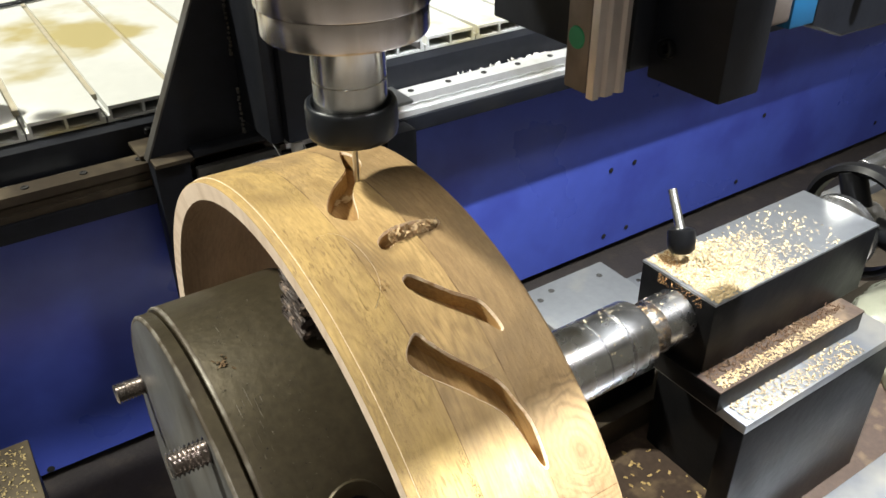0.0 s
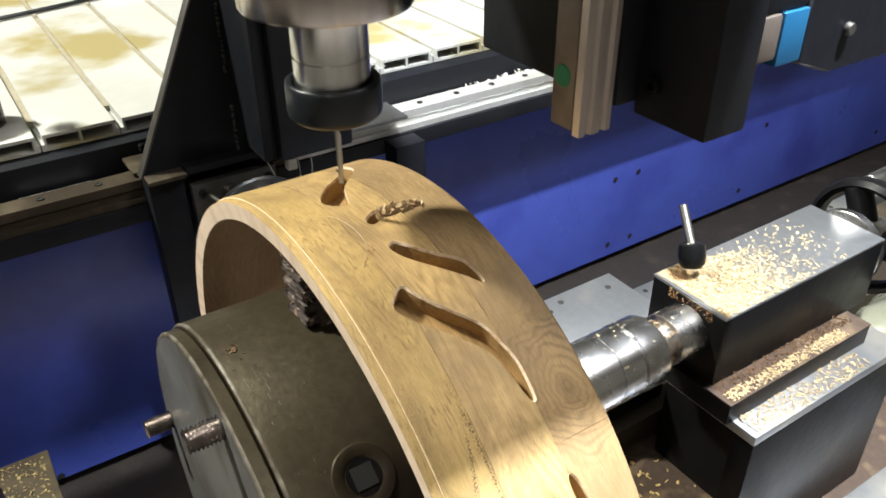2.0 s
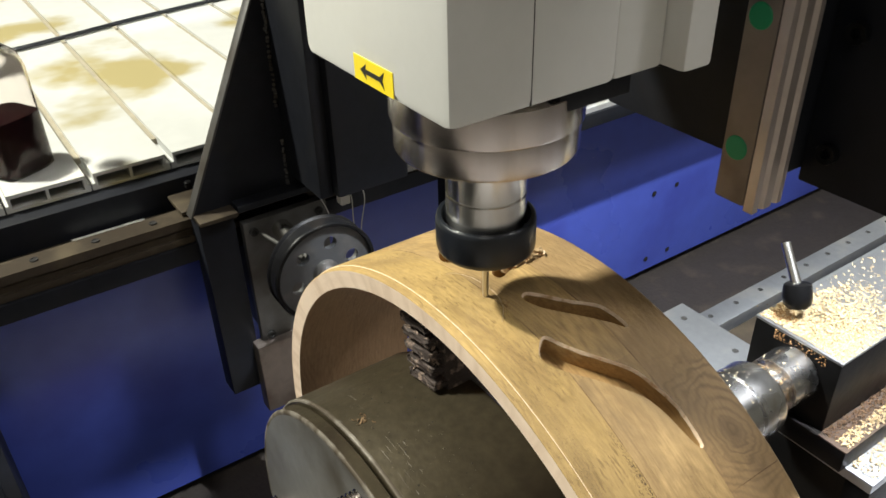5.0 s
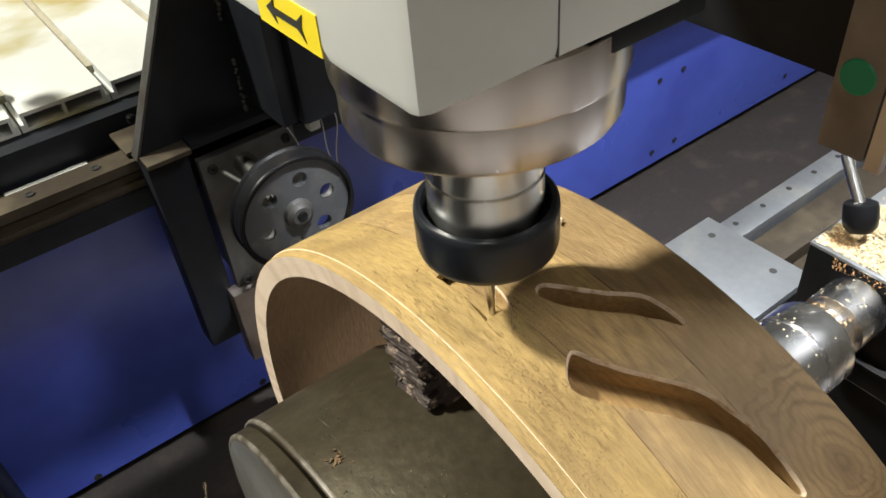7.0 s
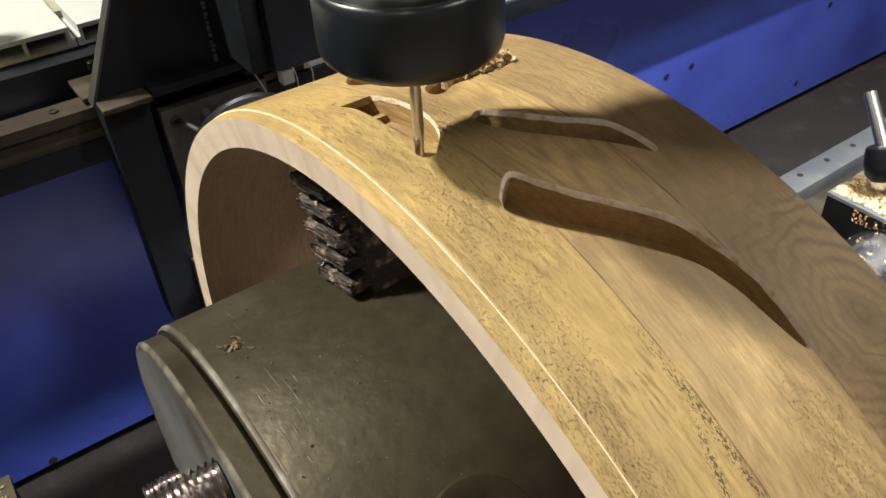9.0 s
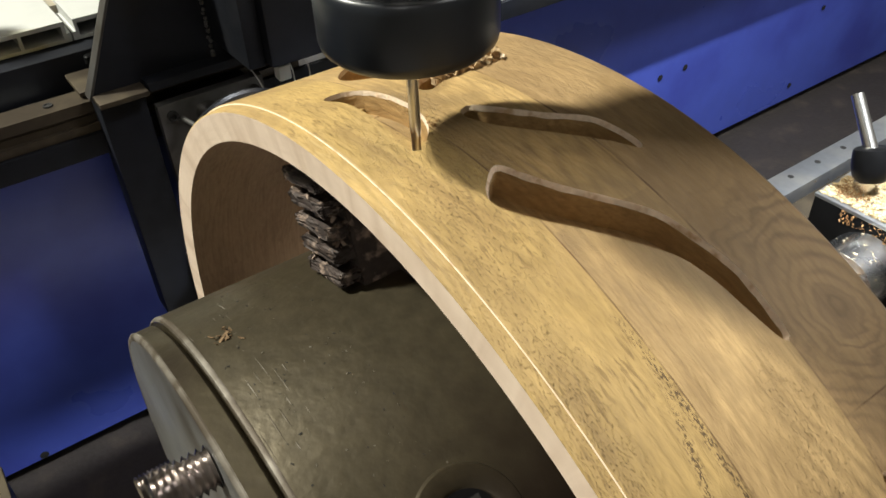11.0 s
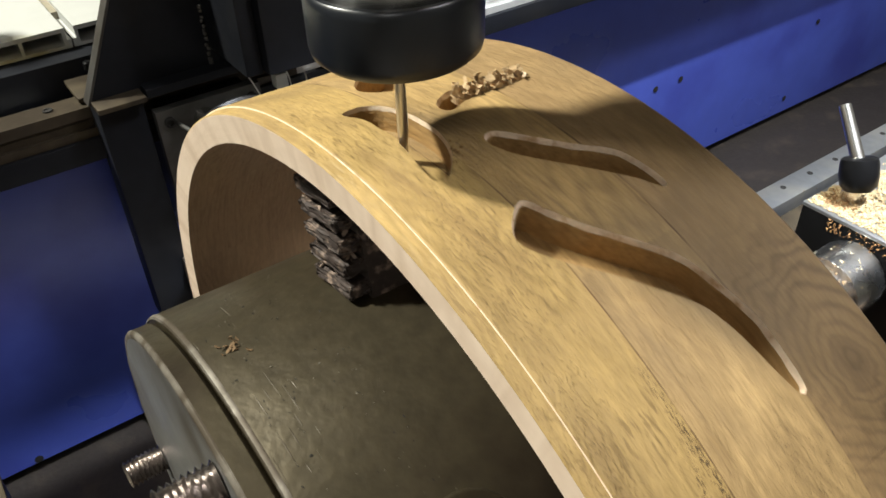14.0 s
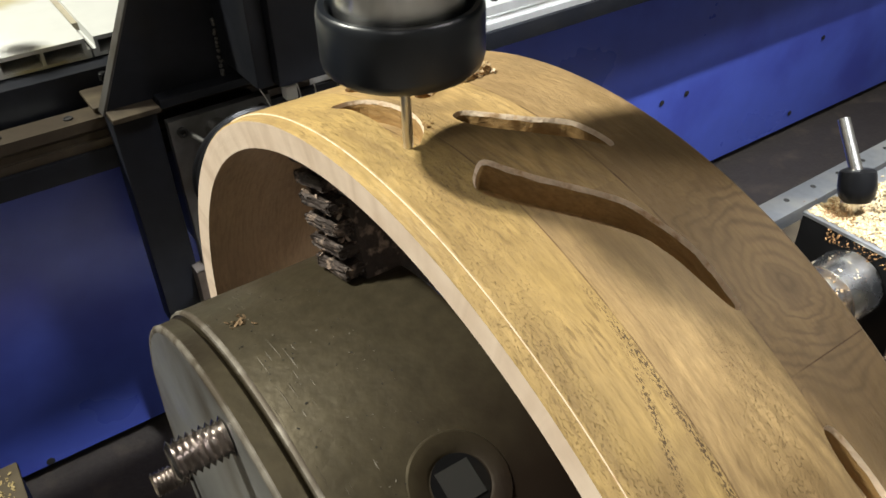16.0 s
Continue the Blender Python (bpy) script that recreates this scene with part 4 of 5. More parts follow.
# ---------------------------------------------------------------- tailstock
def tailstock():
    t = thing("tailstock", "black cast tailstock with chrome quill, clamp lever and sawdust on top", "tailstock")
    body = part("body", box(0.332, 0.540, -0.030, 0.045, -0.0440, 0.0215, bev=0.0015), CAST, t, "black cast body")
    part("top_plate", box(0.3318, 0.5402, -0.0302, 0.0452, 0.0216, 0.0240, bev=0.0007), ALU, body, "milled bright top face")
    part("quill_nose", turned([(0, 0.150), (0.025, 0.150), (0.0285, 0.155), (0.0285, 0.236), (0.0272, 0.2365), (0.0272, 0.2378), (0.0285, 0.2383), (0.0285, 0.258), (0.0262, 0.2590), (0.0262, 0.2606),
                               (0.0290, 0.2612), (0.0290, 0.2820), (0.0280, 0.2845), (0, 0.2845)], seg=72, axis="x", at=(0, 0.004, -0.006)), CHROME, t, "scratched chrome live centre")
    part("quill", turned([(0, 0.2845), (0.0135, 0.2847), (0.0135, 0.3035), (0.0195, 0.3037), (0.0205, 0.3042), (0.0215, 0.304), (0.0215, 0.3316), (0, 0.3316)], seg=56, axis="x", at=(0, 0.004, -0.006)), CHROME, t, "chrome quill")
    kn = part("lever_knob", turned([(0, -0.0130), (0.0075, -0.0128), (0.0105, -0.0090), (0.0112, -0.003), (0.0108, 0.004), (0.0102, 0.0065), (0.0085, 0.0075), (0, 0.0075)], seg=40,
                                   m=Matrix.Translation((0.3545, 0.0290, 0.0455)) @ Euler((radians(-20), radians(12), 0)).to_matrix().to_4x4()), CAST, t, "black ball lever boss")
    part("lever_pin", rod(bmesh.new(), (0.3545, 0.0290, 0.024), (0.3545, 0.0290, 0.036), 0.006), STEEL, kn)
    part("lever_rod", rod(bmesh.new(), (0.3555, 0.0310, 0.049), (0.3650, 0.0540, 0.0745), 0.0040, 20, 0.0036), STEEL, kn, "bright lever rod")
    part("slide_base", box(0.326, 0.512, -0.0540, 0.055, -0.0640, -0.0442, bev=0.0012), CAST, t, "black slide base")
    part("base_edge", box(0.3258, 0.5122, -0.0545, -0.0305, -0.0440, -0.0425, bev=0.0005), RUST, t, "edge under brown dust")
    part("pedestal", box(0.335, 0.540, -0.0760, -0.0560, -0.2300, -0.0740, bev=0.0015), CAST, t, "black cast pedestal")
    part("pedestal_core", box(0.395, 0.538, -0.0558, 0.060, -0.2300, -0.0740, bev=0.0015), CAST, t, "dark inner web of the pedestal")
    part("pedestal_top", box(0.3348, 0.5402, -0.0762, 0.060, -0.0738, -0.0642, bev=0.0010), ALU, t, "bright machined pedestal top")
    part("flange", turned([(0, 0.5404), (0.034, 0.5404), (0.036, 0.542), (0.036, 0.549), (0.034, 0.551), (0.024, 0.556), (0, 0.556)], seg=56, axis="x", at=(0, 0.006, -0.004)), CHROME, t)
    part("feed_shaft", turned([(0, 0.556), (0.010, 0.556), (0.010, 0.600), (0, 0.600)], seg=28, axis="x", at=(0, 0.006, -0.004)), STEEL, t)
    hw = part("handwheel", turned([(0.0470, 0.572), (0.0520, 0.568), (0.0565, 0.572), (0.0575, 0.580), (0.0550, 0.588), (0.0500, 0.590), (0.0465, 0.584)], seg=80, axis="x", closed=True, at=(0, 0.006, -0.004)),
              CAST, t, "black spoked handwheel")
    for k in range(3):
        a = radians(25 + 120 * k)
        c, s = math.cos(a), math.sin(a)
        part("spoke", rod(bmesh.new(), (0.580, 0.006 + 0.012 * s, -0.004 + 0.012 * c), (0.580, 0.006 + 0.050 * s, -0.004 + 0.050 * c), 0.0125, 14), CAST, hw)
    part("wheel_hub", turned([(0, 0.570), (0.017, 0.570), (0.019, 0.574), (0.017, 0.595), (0, 0.595)], seg=40, axis="x", at=(0, 0.006, -0.004)), CHROME, hw, "chrome hub")
    part("crank", rod(bmesh.new(), (0.585, 0.020, 0.044), (0.640, 0.020, 0.046), 0.008), CHROME, hw, "chrome crank handle")
    return t


tailstock()


def sawdust():
    def top(rng):
        if rng.random() < 0.93:
            x = 0.3345 + abs(rng.gauss(0, 0.043))
            y = rng.uniform(-0.029, 0.043 - max(0.0, x - 0.36) * 0.22)
        else:
            x, y = rng.uniform(0.34, 0.50), rng.uniform(-0.028, 0.042)
        x = min(x, 0.52)
        h = 0.004 * max(0, 1 - abs(x - 0.372) / 0.045) * max(0, 1 - abs(y - 0.004) / 0.035)
        return Vector((x, y, 0.0244 + rng.random() * h)), (0, 0, 1)
    bm = flakes(bmesh.new(), top, 5200, 0.0011, 11, 0.15, 0.4, 0.35)
    tagged(part("sawdust_heap", bm, mat("pale_sawdust", (0.36, 0.275, 0.155), 0.9, 0, 0.25, 400), None, smooth=0), "pale wood flakes heaped on the tailstock's top", "sawdust", kind="stuff")

    def edge(rng):
        x = 0.33 + rng.random() * 0.15
        if rng.random() < 0.55:
            return Vector((x, rng.uniform(-0.053, -0.0425), -0.0422 + rng.random() * 0.002)), (0, 0, 1)
        return Vector((x + 0.01, rng.uniform(-0.0755, -0.0545), -0.0636 + rng.random() * 0.002)), (0, 0, 1)
    bm = flakes(bmesh.new(), edge, 1300, 0.0010, 12, 0.15, 0.4, 0.35)
    tagged(part("sawdust_edge", bm, mat("tan_sawdust", (0.38, 0.28, 0.15), 0.9, 0, 0.3, 400), None, smooth=0), "tan wood flakes along the tailstock's base steps", "sawdust", kind="stuff")

    def nose(rng):
        a = rng.gauss(0.1, 0.55)
        x = rng.choice([rng.uniform(0.225, 0.282), rng.gauss(0.264, 0.007), rng.uniform(0.305, 0.330)])
        x = min(x, 0.282) if x < 0.295 else x
        r = 0.0288 if x < 0.2945 else 0.0217
        return Vector((x, 0.004 - r * math.sin(a), -0.006 + r * math.cos(a))), (0, -math.sin(a), math.cos(a))
    bm = flakes(bmesh.new(), nose, 80, 0.0007, 15, 0.15, 0.3, 0.15)
    tagged(part("quill_flakes", bm, mat("cream_flakes", (0.42, 0.35, 0.23), 0.9, 0, 0.25, 400), None, smooth=0), "cream wood flakes stuck to the chrome quill", "sawdust", kind="stuff")

    def gap(rng):
        a = rng.random() * 6.28
        r = rng.uniform(0.0135, 0.0185)
        return Vector((rng.uniform(0.2860, 0.3030), 0.004 + r * math.sin(a), -0.006 + r * math.cos(a))), (0, math.sin(a), math.cos(a))
    bm = flakes(bmesh.new(), gap, 420, 0.0008, 16, 0.3, 0.4, 0.5)
    tagged(part("quill_dust", bm, mat("caked_dust", (0.26, 0.17, 0.085), 0.95, 0, 0.4, 400), None, smooth=0), "caked brown dust in the gap of the quill", "sawdust", kind="stuff")

    def step(rng):
        return Vector((rng.uniform(0.33, 0.50), rng.uniform(-0.0425, -0.0308), -0.0424 + rng.random() ** 2 * 0.003)), (0, 0, 1)
    bm = flakes(bmesh.new(), step, 900, 0.0009, 17, 0.3, 0.4, 0.5)
    tagged(part("step_dust", bm, mat("dark_step_dust", (0.085, 0.045, 0.020), 0.95, 0, 0.5, 400), None, smooth=0), "dark brown dust along the tailstock's foot", "sawdust", kind="stuff")

    def brown(rng):
        if rng.random() < 0.25:
            a = rng.random() * 6.28
            return Vector((0.330 + rng.random() * 0.004, 0.004 + 0.022 * math.cos(a), 0.014 + rng.random() * 0.008)), (-1, 0, 1)
        return Vector((0.339 + rng.random() * 0.022, 0.030 + rng.gauss(0, 0.006), 0.0243 + rng.random() * 0.002)), (0, 0, 1)
    bm = flakes(bmesh.new(), brown, 700, 0.0006, 13, 0.3, 0.4, 0.5)
    tagged(part("brown_sawdust", bm, mat("orange_sawdust", (0.20, 0.105, 0.04), 0.95, 0, 0.4, 400), None, smooth=0), "fine orange-brown dust caked round the quill", "sawdust", kind="stuff")


sawdust()


def more_dust():
    def bed(rng):
        return Vector((rng.uniform(0.20, 0.46), rng.uniform(-0.19, 0.06), -0.2301)), (0, 0, 1)
    tagged(part("bed_sawdust", flakes(bmesh.new(), bed, 420, 0.0022, 51, 0.15, 0.4, 0.3), mat("yellow_sawdust", (0.48, 0.34, 0.14), 0.9, 0, 0.3, 400), None, smooth=0), "yellow wood flakes strewn over the brown bed", "sawdust", kind="stuff")

    def ledge(rng):
        x = rng.choice([rng.uniform(0.3, 1.1), rng.gauss(0.60, 0.03), rng.gauss(0.66, 0.02)])
        return Vector((x, rng.uniform(0.574, 0.594), -0.0297 + rng.random() ** 3 * 0.006)), (0, 0, 1)
    tagged(part("white_debris", flakes(bmesh.new(), ledge, 260, 0.0026, 52, 0.3, 0.5, 0.6), mat("white_flakes", (0.7, 0.68, 0.62), 0.8, 0, 0.2, 300), None, smooth=0), "white flakes lying on the machine's ledge", "debris", kind="stuff")


more_dust()


# ---------------------------------------------------------------- rotary bed and surroundings
def rotary_bed():
    t = thing("rotary_bed", "steel rotary bed with light rails and dark dusty base", "machine bed")
    part("base", box(-0.60, 1.60, -0.200, 0.250, -0.300, -0.2305, bev=0.003), RUST, t, "brown dusty base")
    part("rear_rail", box(0.16, 1.60, 0.212, 0.242, -0.2300, -0.188, bev=0.0015), ALU, t, "light rail with screw holes")
    for i in range(22):
        part("screw_hole", turned([(0, 0.0), (0.0030, 0.0), (0.0034, 0.0008), (0, 0.0006)], seg=12, at=(0.50 + i * 0.0475, 0.230, -0.1885)), DARK, t)
    for y0, y1, z in ((0.165, 0.205, -0.196), (0.120, 0.158, -0.200), (0.075, 0.113, -0.196)):
        part("profile_strip", box(0.16, 1.60, y0, y1, -0.2300, z, bev=0.002), RAIL, t, "grey aluminium profile strip")
    part("front_strip", box(0.30, 1.60, -0.190, -0.090, -0.2300, -0.222, bev=0.002), ALU, t, "silver front strip")
    part("front_bolt", turned([(0.0045, -0.2), (0.0045, -0.185), (0.0080, -0.185), (0.0080, -0.215)], seg=24, at=(0.405, -0.115, 0)), STEEL, t, "steel bolt sleeve")
    return t


rotary_bed()


def carriage_plate():
    t = thing("carriage_plate", "light grey machined plate on the bed beside the tailstock", "steel plate")
    part("plate", box(0.322, 0.440, 0.085, 0.195, -0.112, -0.100, bev=0.0015), ALU, t)
    part("support", box(0.335, 0.430, 0.090, 0.190, -0.196, -0.1122, bev=0.002), CAST, t)
    for x, y in ((0.34, 0.175), (0.36, 0.182), (0.42, 0.175), (0.42, 0.11)):
        part("screw_hole", turned([(0, 0.0002), (0.0030, 0.0002), (0.0034, 0.0006), (0, 0.0005)], seg=12, at=(x, y, -0.1002)), DARK, t)


carriage_plate()


def headstock():
    t = thing("headstock_base", "dark headstock block with sawdust on top", "headstock")
    part("block", box(-0.42, -0.131, -0.12, 0.262, -0.30, -0.105, bev=0.002), CAST, t)
    part("top_plate", box(-0.42, -0.130, 0.10, 0.263, -0.1048, -0.100, bev=0.001), RAIL, t)

    def place(rng):
        return Vector((rng.uniform(-0.22, -0.135), rng.uniform(0.16, 0.26), -0.0996)), (0, 0, 1)
    d = flakes(bmesh.new(), place, 700, 0.0010, 40, 0.2, 0.4, 0.4)
    part("dust", d, DUST, t, "sawdust", smooth=0)
    part("housing", box(-0.42, -0.155, -0.10, 0.10, -0.1046, 0.06, bev=0.004), CAST, t)


headstock()



def control_cabinet():
    t = thing("control_cabinet", "black metal cabinet under the machine's ledge", "cabinet", at=(0, 0, 0))
    part("body", box(-0.75, -0.208, 0.508, 0.600, -0.95, -0.128, bev=0.004), BLACK, t)
    part("door", box(-0.735, -0.222, 0.502, 0.5078, -0.92, -0.150, bev=0.003), BLACK, t, "flat black door")
    part("handle", rod(bmesh.new(), (-0.262, 0.4955, -0.300), (-0.236, 0.4955, -0.215), 0.0055, 14), CAST, t, "dark slanted handle bar")


control_cabinet()
tagged(part("lower_shelf", box(-1.2, 3.2, 0.255, 0.70, -0.52, -0.492, bev=0.003), SOOT), "brown dusty lower machine ledge", "machine ledge", kind="structure")




def paper_strips():
    for x0, x1, y0, y1, z in ((-0.078, 0.000, 0.574, 0.594, -0.0299), (-0.330, -0.180, 0.575, 0.590, -0.0299)):
        bm = box(x0, x1, y0, y1, z, z + 0.0008, bev=0)
        bmesh.ops.subdivide_edges(bm, edges=bm.edges[:], cuts=5, use_grid_fill=True)
        for v in bm.verts:
            v.co.y += 0.0010 * noise.noise(v.co * 90)
            v.co.z += 0.0005 * (1 + noise.noise(v.co * 60 + Vector((4, 0, 0))))
        tagged(part("paper_strip", bm, COVER, None, smooth=0), "white paper strip lying along the guide rail", "paper strip", "paper strips on the rail")


paper_strips()


def plastic_bag():
    bm = bmesh.new()
    bmesh.ops.create_icosphere(bm, subdivisions=5, radius=0.11)
    for v in bm.verts:
        p = v.co.copy()
        v.co *= 1 + 0.35 * noise.noise(p * 14) + 0.22 * abs(noise.noise(p * 34 + Vector((3, 1, 2))))
        v.co.z *= 0.7
        v.co.z = max(v.co.z, -0.075)
    ob = part("plastic_bag", bm, mat("milky_plastic", (0.17, 0.17, 0.125), 0.3, 0, 0.2, 50, 0.1, (0.09, 0.09, 0.065), 18), None, smooth=60)
    ob.location = (0.80, -0.055, -0.225)
    tagged(ob, "crumpled milky plastic bag on the bed behind the tailstock", "plastic bag")


plastic_bag()


# ---------------------------------------------------------------- things on the table
def bottle():
    t = thing("drink_bottle", "square clear plastic bottle half full of dark drink", "bottle", at=(-0.098, 0.690, 0.0247))
    t.rotation_euler = (0, 0, radians(28))
    t.scale = (0.82, 0.82, 0.75)

    def squircle(z, w, n=40):
        out = []
        for i in range(n):
            a = 2 * math.pi * i / n
            c, s = math.cos(a), math.sin(a)
            k = w / (abs(c) ** 5 + abs(s) ** 5) ** 0.2
            out.append(Vector((k * c, k * s, z)))
        return out

    def loft(rows, cap=True):
        bm = bmesh.new()
        vs = [[bm.verts.new(p) for p in r] for r in rows]
        for a, c in zip(vs, vs[1:]):
            for i in range(len(a)):
                j = (i + 1) % len(a)
                bm.faces.new((a[i], a[j], c[j], c[i]))
        if cap:
            bm.faces.new(vs[0][::-1])
            bm.faces.new(vs[-1])
        bmesh.ops.recalc_face_normals(bm, faces=bm.faces)
        return bm
    wall = part("bottle_wall", loft([squircle(z, w) for z, w in ((0, 0.034), (0.004, 0.038), (0.05, 0.038), (0.15, 0.038), (0.172, 0.034), (0.188, 0.018), (0.196, 0.0145), (0.206, 0.0145))]), GLASS, t, "clear plastic wall")
    wall.visible_shadow = False
    part("drink", loft([squircle(z, w) for z, w in ((0.002, 0.033), (0.006, 0.0365), (0.085, 0.0365), (0.0852, 0.030))]), LIQUID, t, "dark red drink")
    part("label", box(-0.0388, -0.0383, -0.020, 0.020, 0.035, 0.105, bev=0), LABEL, t, "orange paper label", smooth=0)
    part("cap", turned([(0, 0.2062), (0.0165, 0.2062), (0.0168, 0.208), (0.0165, 0.224), (0.015, 0.226), (0, 0.226)], seg=40), ORANGE, t, "ochre screw cap")


bottle()


def hand_tools():
    t = thing("power_tool", "worn orange power tool lying on the table", "power tool", at=(-0.19, 1.02, 0.0247))
    part("housing", box(-0.07, 0.06, -0.03, 0.03, 0.0, 0.055, bev=0.012), ORANGE, t)
    part("handle", box(-0.10, -0.06, -0.022, 0.022, 0.01, 0.10, bev=0.010), CAST, t)
    part("nozzle", turned([(0, 0.061), (0.018, 0.061), (0.012, 0.10), (0, 0.10)], seg=24, axis="x", at=(0, 0, 0.03)), STEEL, t)
    s = thing("screwdriver", "screwdriver with a translucent green handle on the table", "screwdriver", at=(-0.155, 0.86, 0.036))
    s.rotation_euler = (0, 0, radians(75))
    part("handle", turned([(0, 0), (0.009, 0.001), (0.011, 0.02), (0.010, 0.06), (0.006, 0.075), (0, 0.076)], seg=20, axis="x"), GREENP, s)
    part("blade", rod(bmesh.new(), (0.076, 0, 0), (0.17, 0, 0), 0.003, 12), STEEL, s)
    p = thing("pliers", "dark open pliers lying on the table", "pliers", at=(-0.20, 0.80, 0.031))
    part("jaw_arm", rod(bmesh.new(), (-0.08, -0.02, 0), (0.06, 0.03, 0.004), 0.006, 12), CAST, p)
    part("jaw_arm", rod(bmesh.new(), (-0.08, 0.03, 0), (0.06, -0.01, 0.012), 0.006, 12), CAST, p)
    part("pivot", turned([(0, 0), (0.010, 0), (0.010, 0.022), (0, 0.022)], seg=20, at=(-0.01, 0.008, -0.006)), STEEL, p)
    c = thing("power_cable", "thin black cable lying across the table", "cable")
    cu = bpy.data.curves.new("cable_run", "CURVE")
    cu.dimensions, cu.bevel_depth, cu.bevel_resolution = "3D", 0.0035, 2
    spn = cu.splines.new("NURBS")
    pts = [(-0.40, 1.14, 0.029), (-0.15, 1.10, 0.029), (0.05, 1.13, 0.029), (0.25, 1.20, 0.029), (0.6, 1.22, 0.029)]
    spn.points.add(len(pts) - 1)
    for q, v in zip(spn.points, pts):
        q.co = (*v, 1)
    spn.use_endpoint_u = True
    ob = new("cable_run", cu)
    cu.materials.append(RUBBER)
    ob.parent = c


hand_tools()


# ---------------------------------------------------------------- what moves
TURN = [(0, 0.0), (0.5, 3.55), (1, 8.91), (1.5, 8.97), (2, 11.21), (2.5, 17.0), (3, 17.03), (3.8, 17.3), (4.7, 17.8), (5.5, 18.16), (6, 16.06), (6.5, 14.11), (7, 19.37), (7.5, 17.52),
        (8, 12.56), (8.5, 17.92), (9, 21.54), (9.5, 14.72), (10.0, 11.2), (10.5, 14.5), (11.1, 22.0), (11.55, 15.5), (12, 11.24), (12.5, 13.93), (13, 21.14), (13.5, 23.29), (14, 17.13),
        (14.5, 10.57), (15, 12.0), (15.5, 19.44), (16, 23.26)]
SLIDE = [(0, 0.0), (0.5, -0.0119), (1, -0.0198), (1.5, -0.0197), (2, -0.0225), (2.5, -0.0301), (3, -0.0299), (3.8, -0.0299), (4.7, -0.030), (5.5, -0.0301), (6, -0.0306), (6.5, -0.0305),
         (7, -0.0316), (7.5, -0.0325), (8, -0.0338), (8.5, -0.0286), (9, -0.0353), (9.5, -0.0345), (10.0, -0.037), (10.5, -0.029), (11.1, -0.034), (11.55, -0.035), (12, -0.0377), (12.5, -0.0284),
         (13, -0.032), (13.5, -0.0383), (14, -0.0342), (14.5, -0.0398), (15, -0.0313), (15.5, -0.0274), (16, -0.0381)]
HEIGHT = [(0.0, 0.2235), (0.5, 0.2232), (1.0, 0.223), (1.5, 0.2385), (2.0, 0.252), (2.5, 0.248), (3.0, 0.2375), (3.8, 0.231), (4.7, 0.2262), (5.5, 0.2243), (7.5, 0.2245), (8.0, 0.2238), (9.5, 0.224), (12.0, 0.2235), (16.0, 0.2235)]
TOOL_X = 0.0579


def value(rows, t):
    return float(np.interp(t, [r[0] for r in rows], [r[1] for r in rows]))


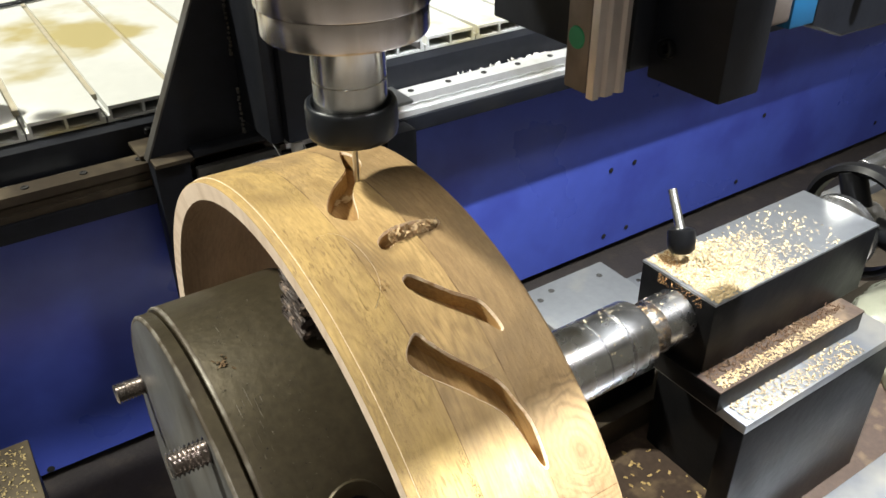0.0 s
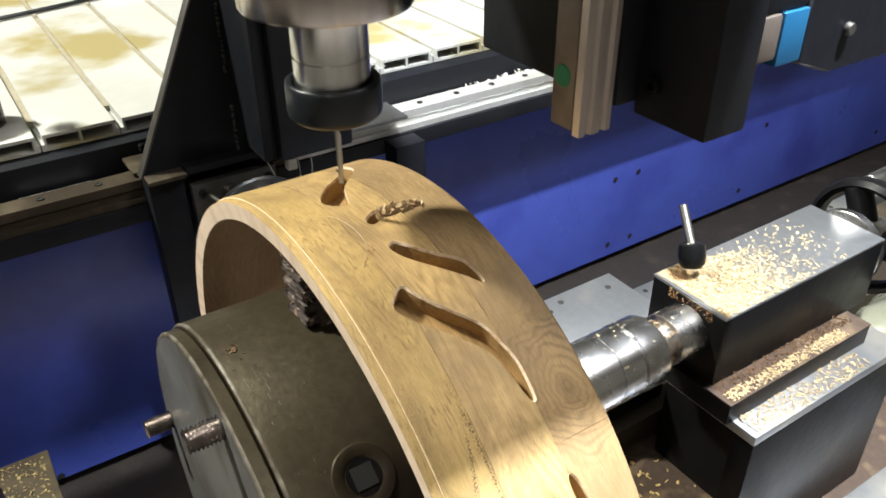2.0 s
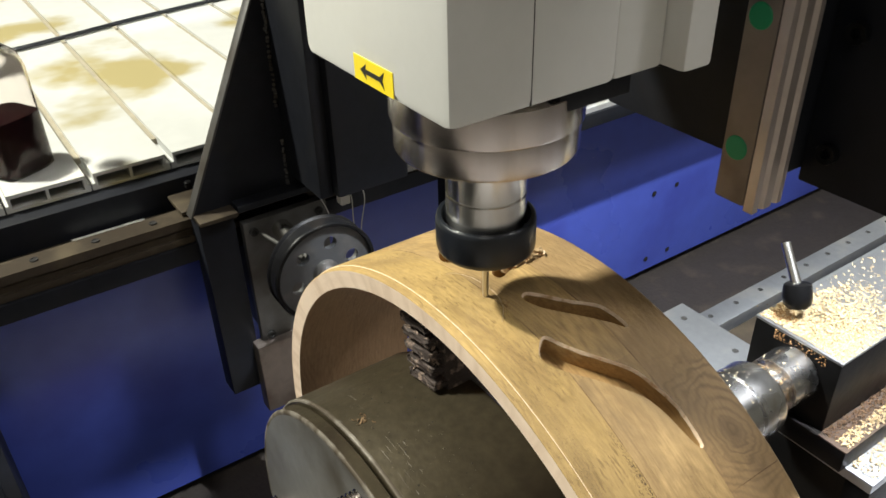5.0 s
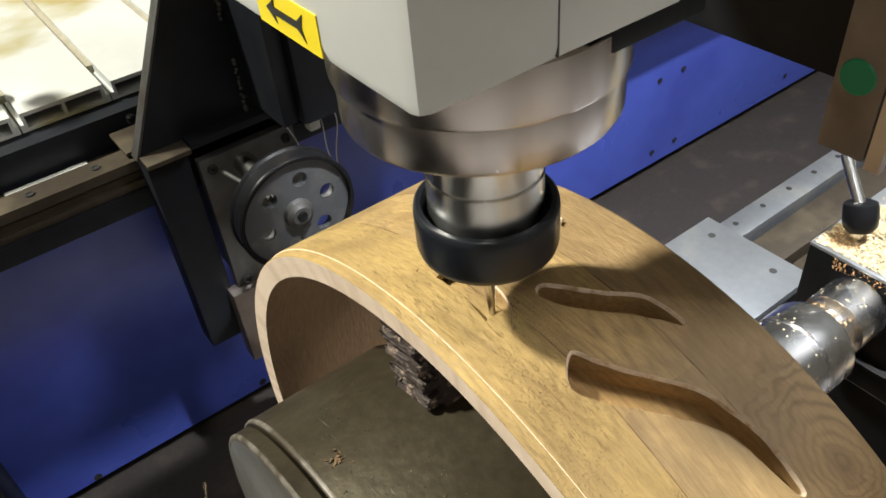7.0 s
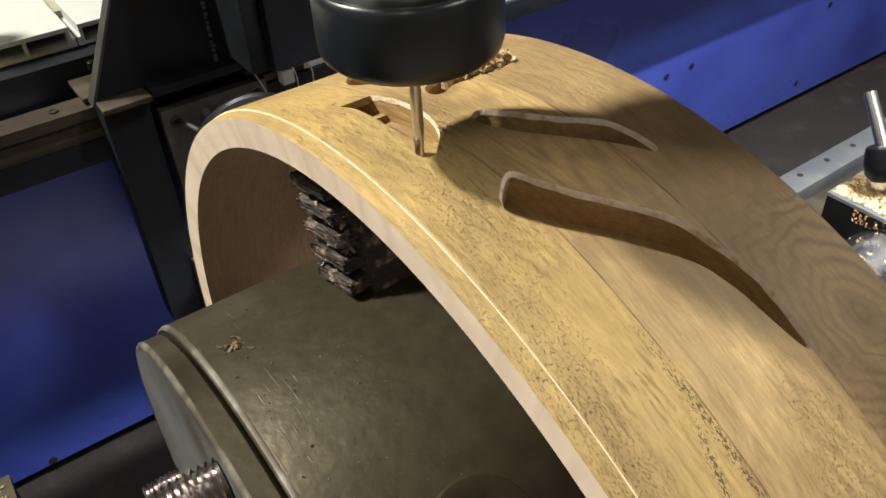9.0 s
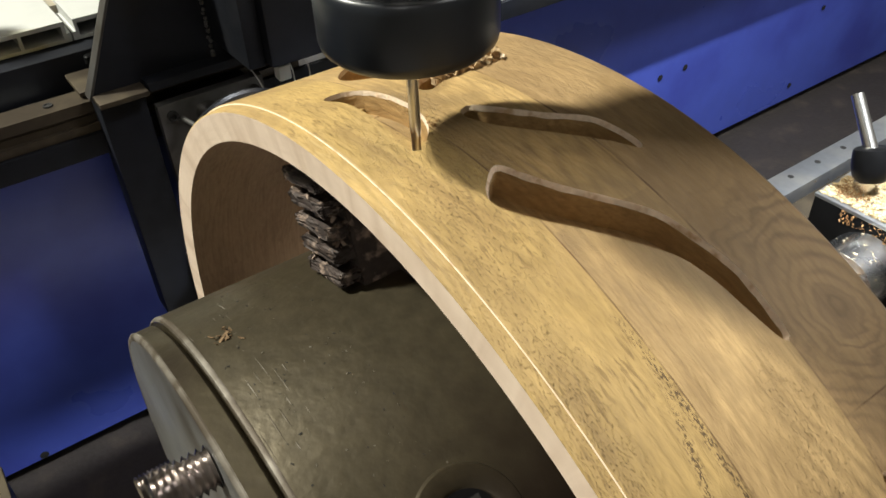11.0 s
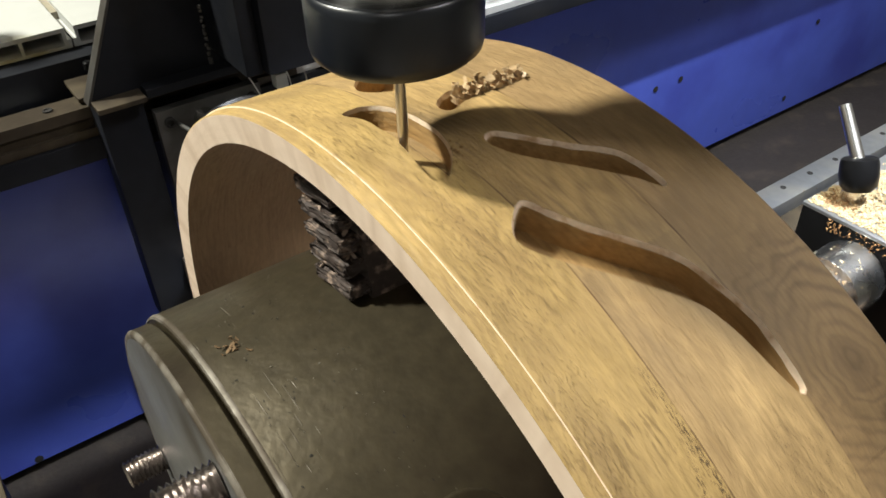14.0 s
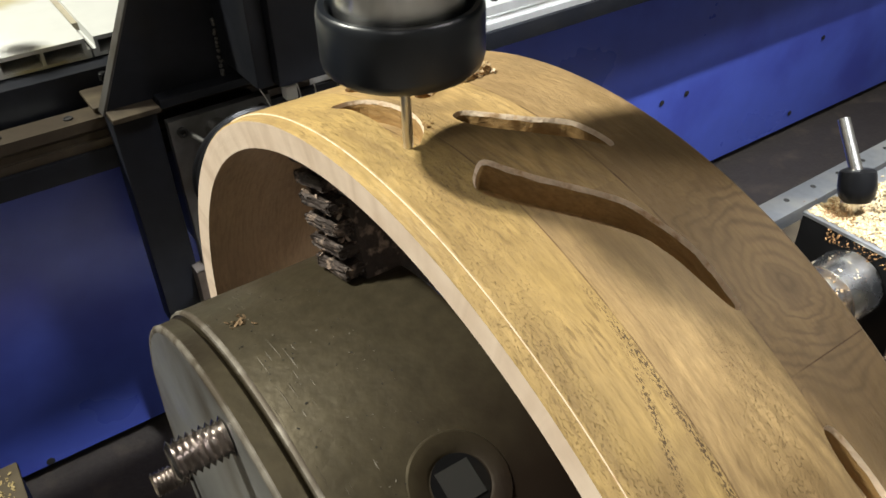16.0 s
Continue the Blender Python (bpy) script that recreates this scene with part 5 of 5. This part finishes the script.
def flying_chips():
    rng = random.Random(77)
    out = []
    first = None
    starts = [0.1, 0.2, 0.25, 0.3, 0.35, 0.6, 0.7, 0.75, 0.85, 1.2, 5.6, 6.2, 7.2, 8.2, 8.8, 9.2, 12.3, 12.8, 13.2, 14.6,
              0.05, 0.12, 0.16, 0.22, 0.28, 0.33, 0.38, 0.42, 0.45, 0.52, 0.58, 0.66, 0.79, 0.9, 1.0, 1.08, 1.15,
              5.8, 6.0, 6.7, 8.5, 8.65, 8.75, 8.92, 9.35, 12.6, 12.95, 14.2, 15.2, 15.7]
    for t0 in starts:
        if first is None:
            bm = flakes(bmesh.new(), lambda r: (Vector((0, 0, 0)), (0, 0, 1)), 1, 0.0026, 3, 0.12, 0.5, 0.0)
            ob = first = part("wood_chip", bm, mat("chip_wood", (0.62, 0.48, 0.28), 0.85, 0, 0.2, 300), None, smooth=0)
        else:
            ob = new("wood_chip", first.data)
        tagged(ob, "pale curled wood chip thrown from the cutter", "wood chip", "chips thrown by the cutter")
        x0 = TOOL_X + value(SLIDE, t0)
        right = rng.random() < (0.85 if t0 < 2 else 0.25)
        end = Vector((rng.uniform(0.22, 0.40), rng.uniform(-0.18, -0.09), -0.2285)) if right else Vector((rng.uniform(-0.12, -0.06), rng.uniform(0.30, 0.45), -0.489))
        start = Vector((x0 + rng.uniform(-0.002, 0.002), rng.uniform(-0.002, 0.002), 0.1895))
        flight = rng.uniform(0.34, 0.46)
        lift = rng.uniform(0.10, 0.22)
        rows = [(0, start, 0), (t0, start, 0)]
        for k in range(1, 7):
            u = k / 6
            p = start.lerp(end, u) + Vector((0, 0, 4 * lift * u * (1 - u)))
            rows.append((t0 + flight * u, p, k))
        rows.append((16, end, 6))
        ax = [rng.uniform(-40, 40) for _ in range(3)]
        out.append((ob, [(t, pose(*p, *(a * k for a in ax))) for t, p, k in rows]))
    return out


CHIPS = flying_chips()


def motions():
    for ob, rows in CHIPS:
        walk(ob, rows)
    for ob in (ring, chuck):
        walk(ob, [(t, pose(0, 0, 0, -a, 0, 0)) for t, a in TURN])
    walk(gan, [(t, pose(g, 0, 0)) for t, g in SLIDE])
    walk(spindle, [(t, pose(TOOL_X + value(SLIDE, t), 0, value(HEIGHT, t))) for t in sorted({r[0] for r in SLIDE + HEIGHT})])
    for a, ob in FLOORS:
        if -18.4 < a < -13:
            sink = [(0, 0), (5.4, 0), (6.1, 0.0022), (6.6, 0.0040), (7.5, 0.0052), (8.0, 0.0066), (8.6, 0.0074), (9.4, 0.0076), (16, 0.0076)]
        elif -20.4 < a <= -18.4:
            sink = [(0, 0), (5.6, 0), (6.2, 0.0020), (7.1, 0.0045), (8.4, 0.0055), (8.9, 0.0070), (9.6, 0.0076), (16, 0.0076)]
        elif a <= -20.4:
            sink = [(0, 0), (8.4, 0), (9.0, 0.0035), (11.0, 0.0050), (11.4, 0.0076), (16, 0.0076)]
        elif a <= -11.0:
            sink = [(0, 0), (7.9, 0), (8.15, 0.0030), (8.6, 0.0052), (10.0, 0.0066), (12.0, 0.0076), (16, 0.0076)]
        else:
            sink = [(0, 0), (9.8, 0), (10.1, 0.0045), (12.0, 0.0066), (12.3, 0.0076), (16, 0.0076)]
        out = ring_point(0, a, 1)
        walk(ob, [(t, Matrix.Translation(out * -d)) for t, d in sink])


motions()
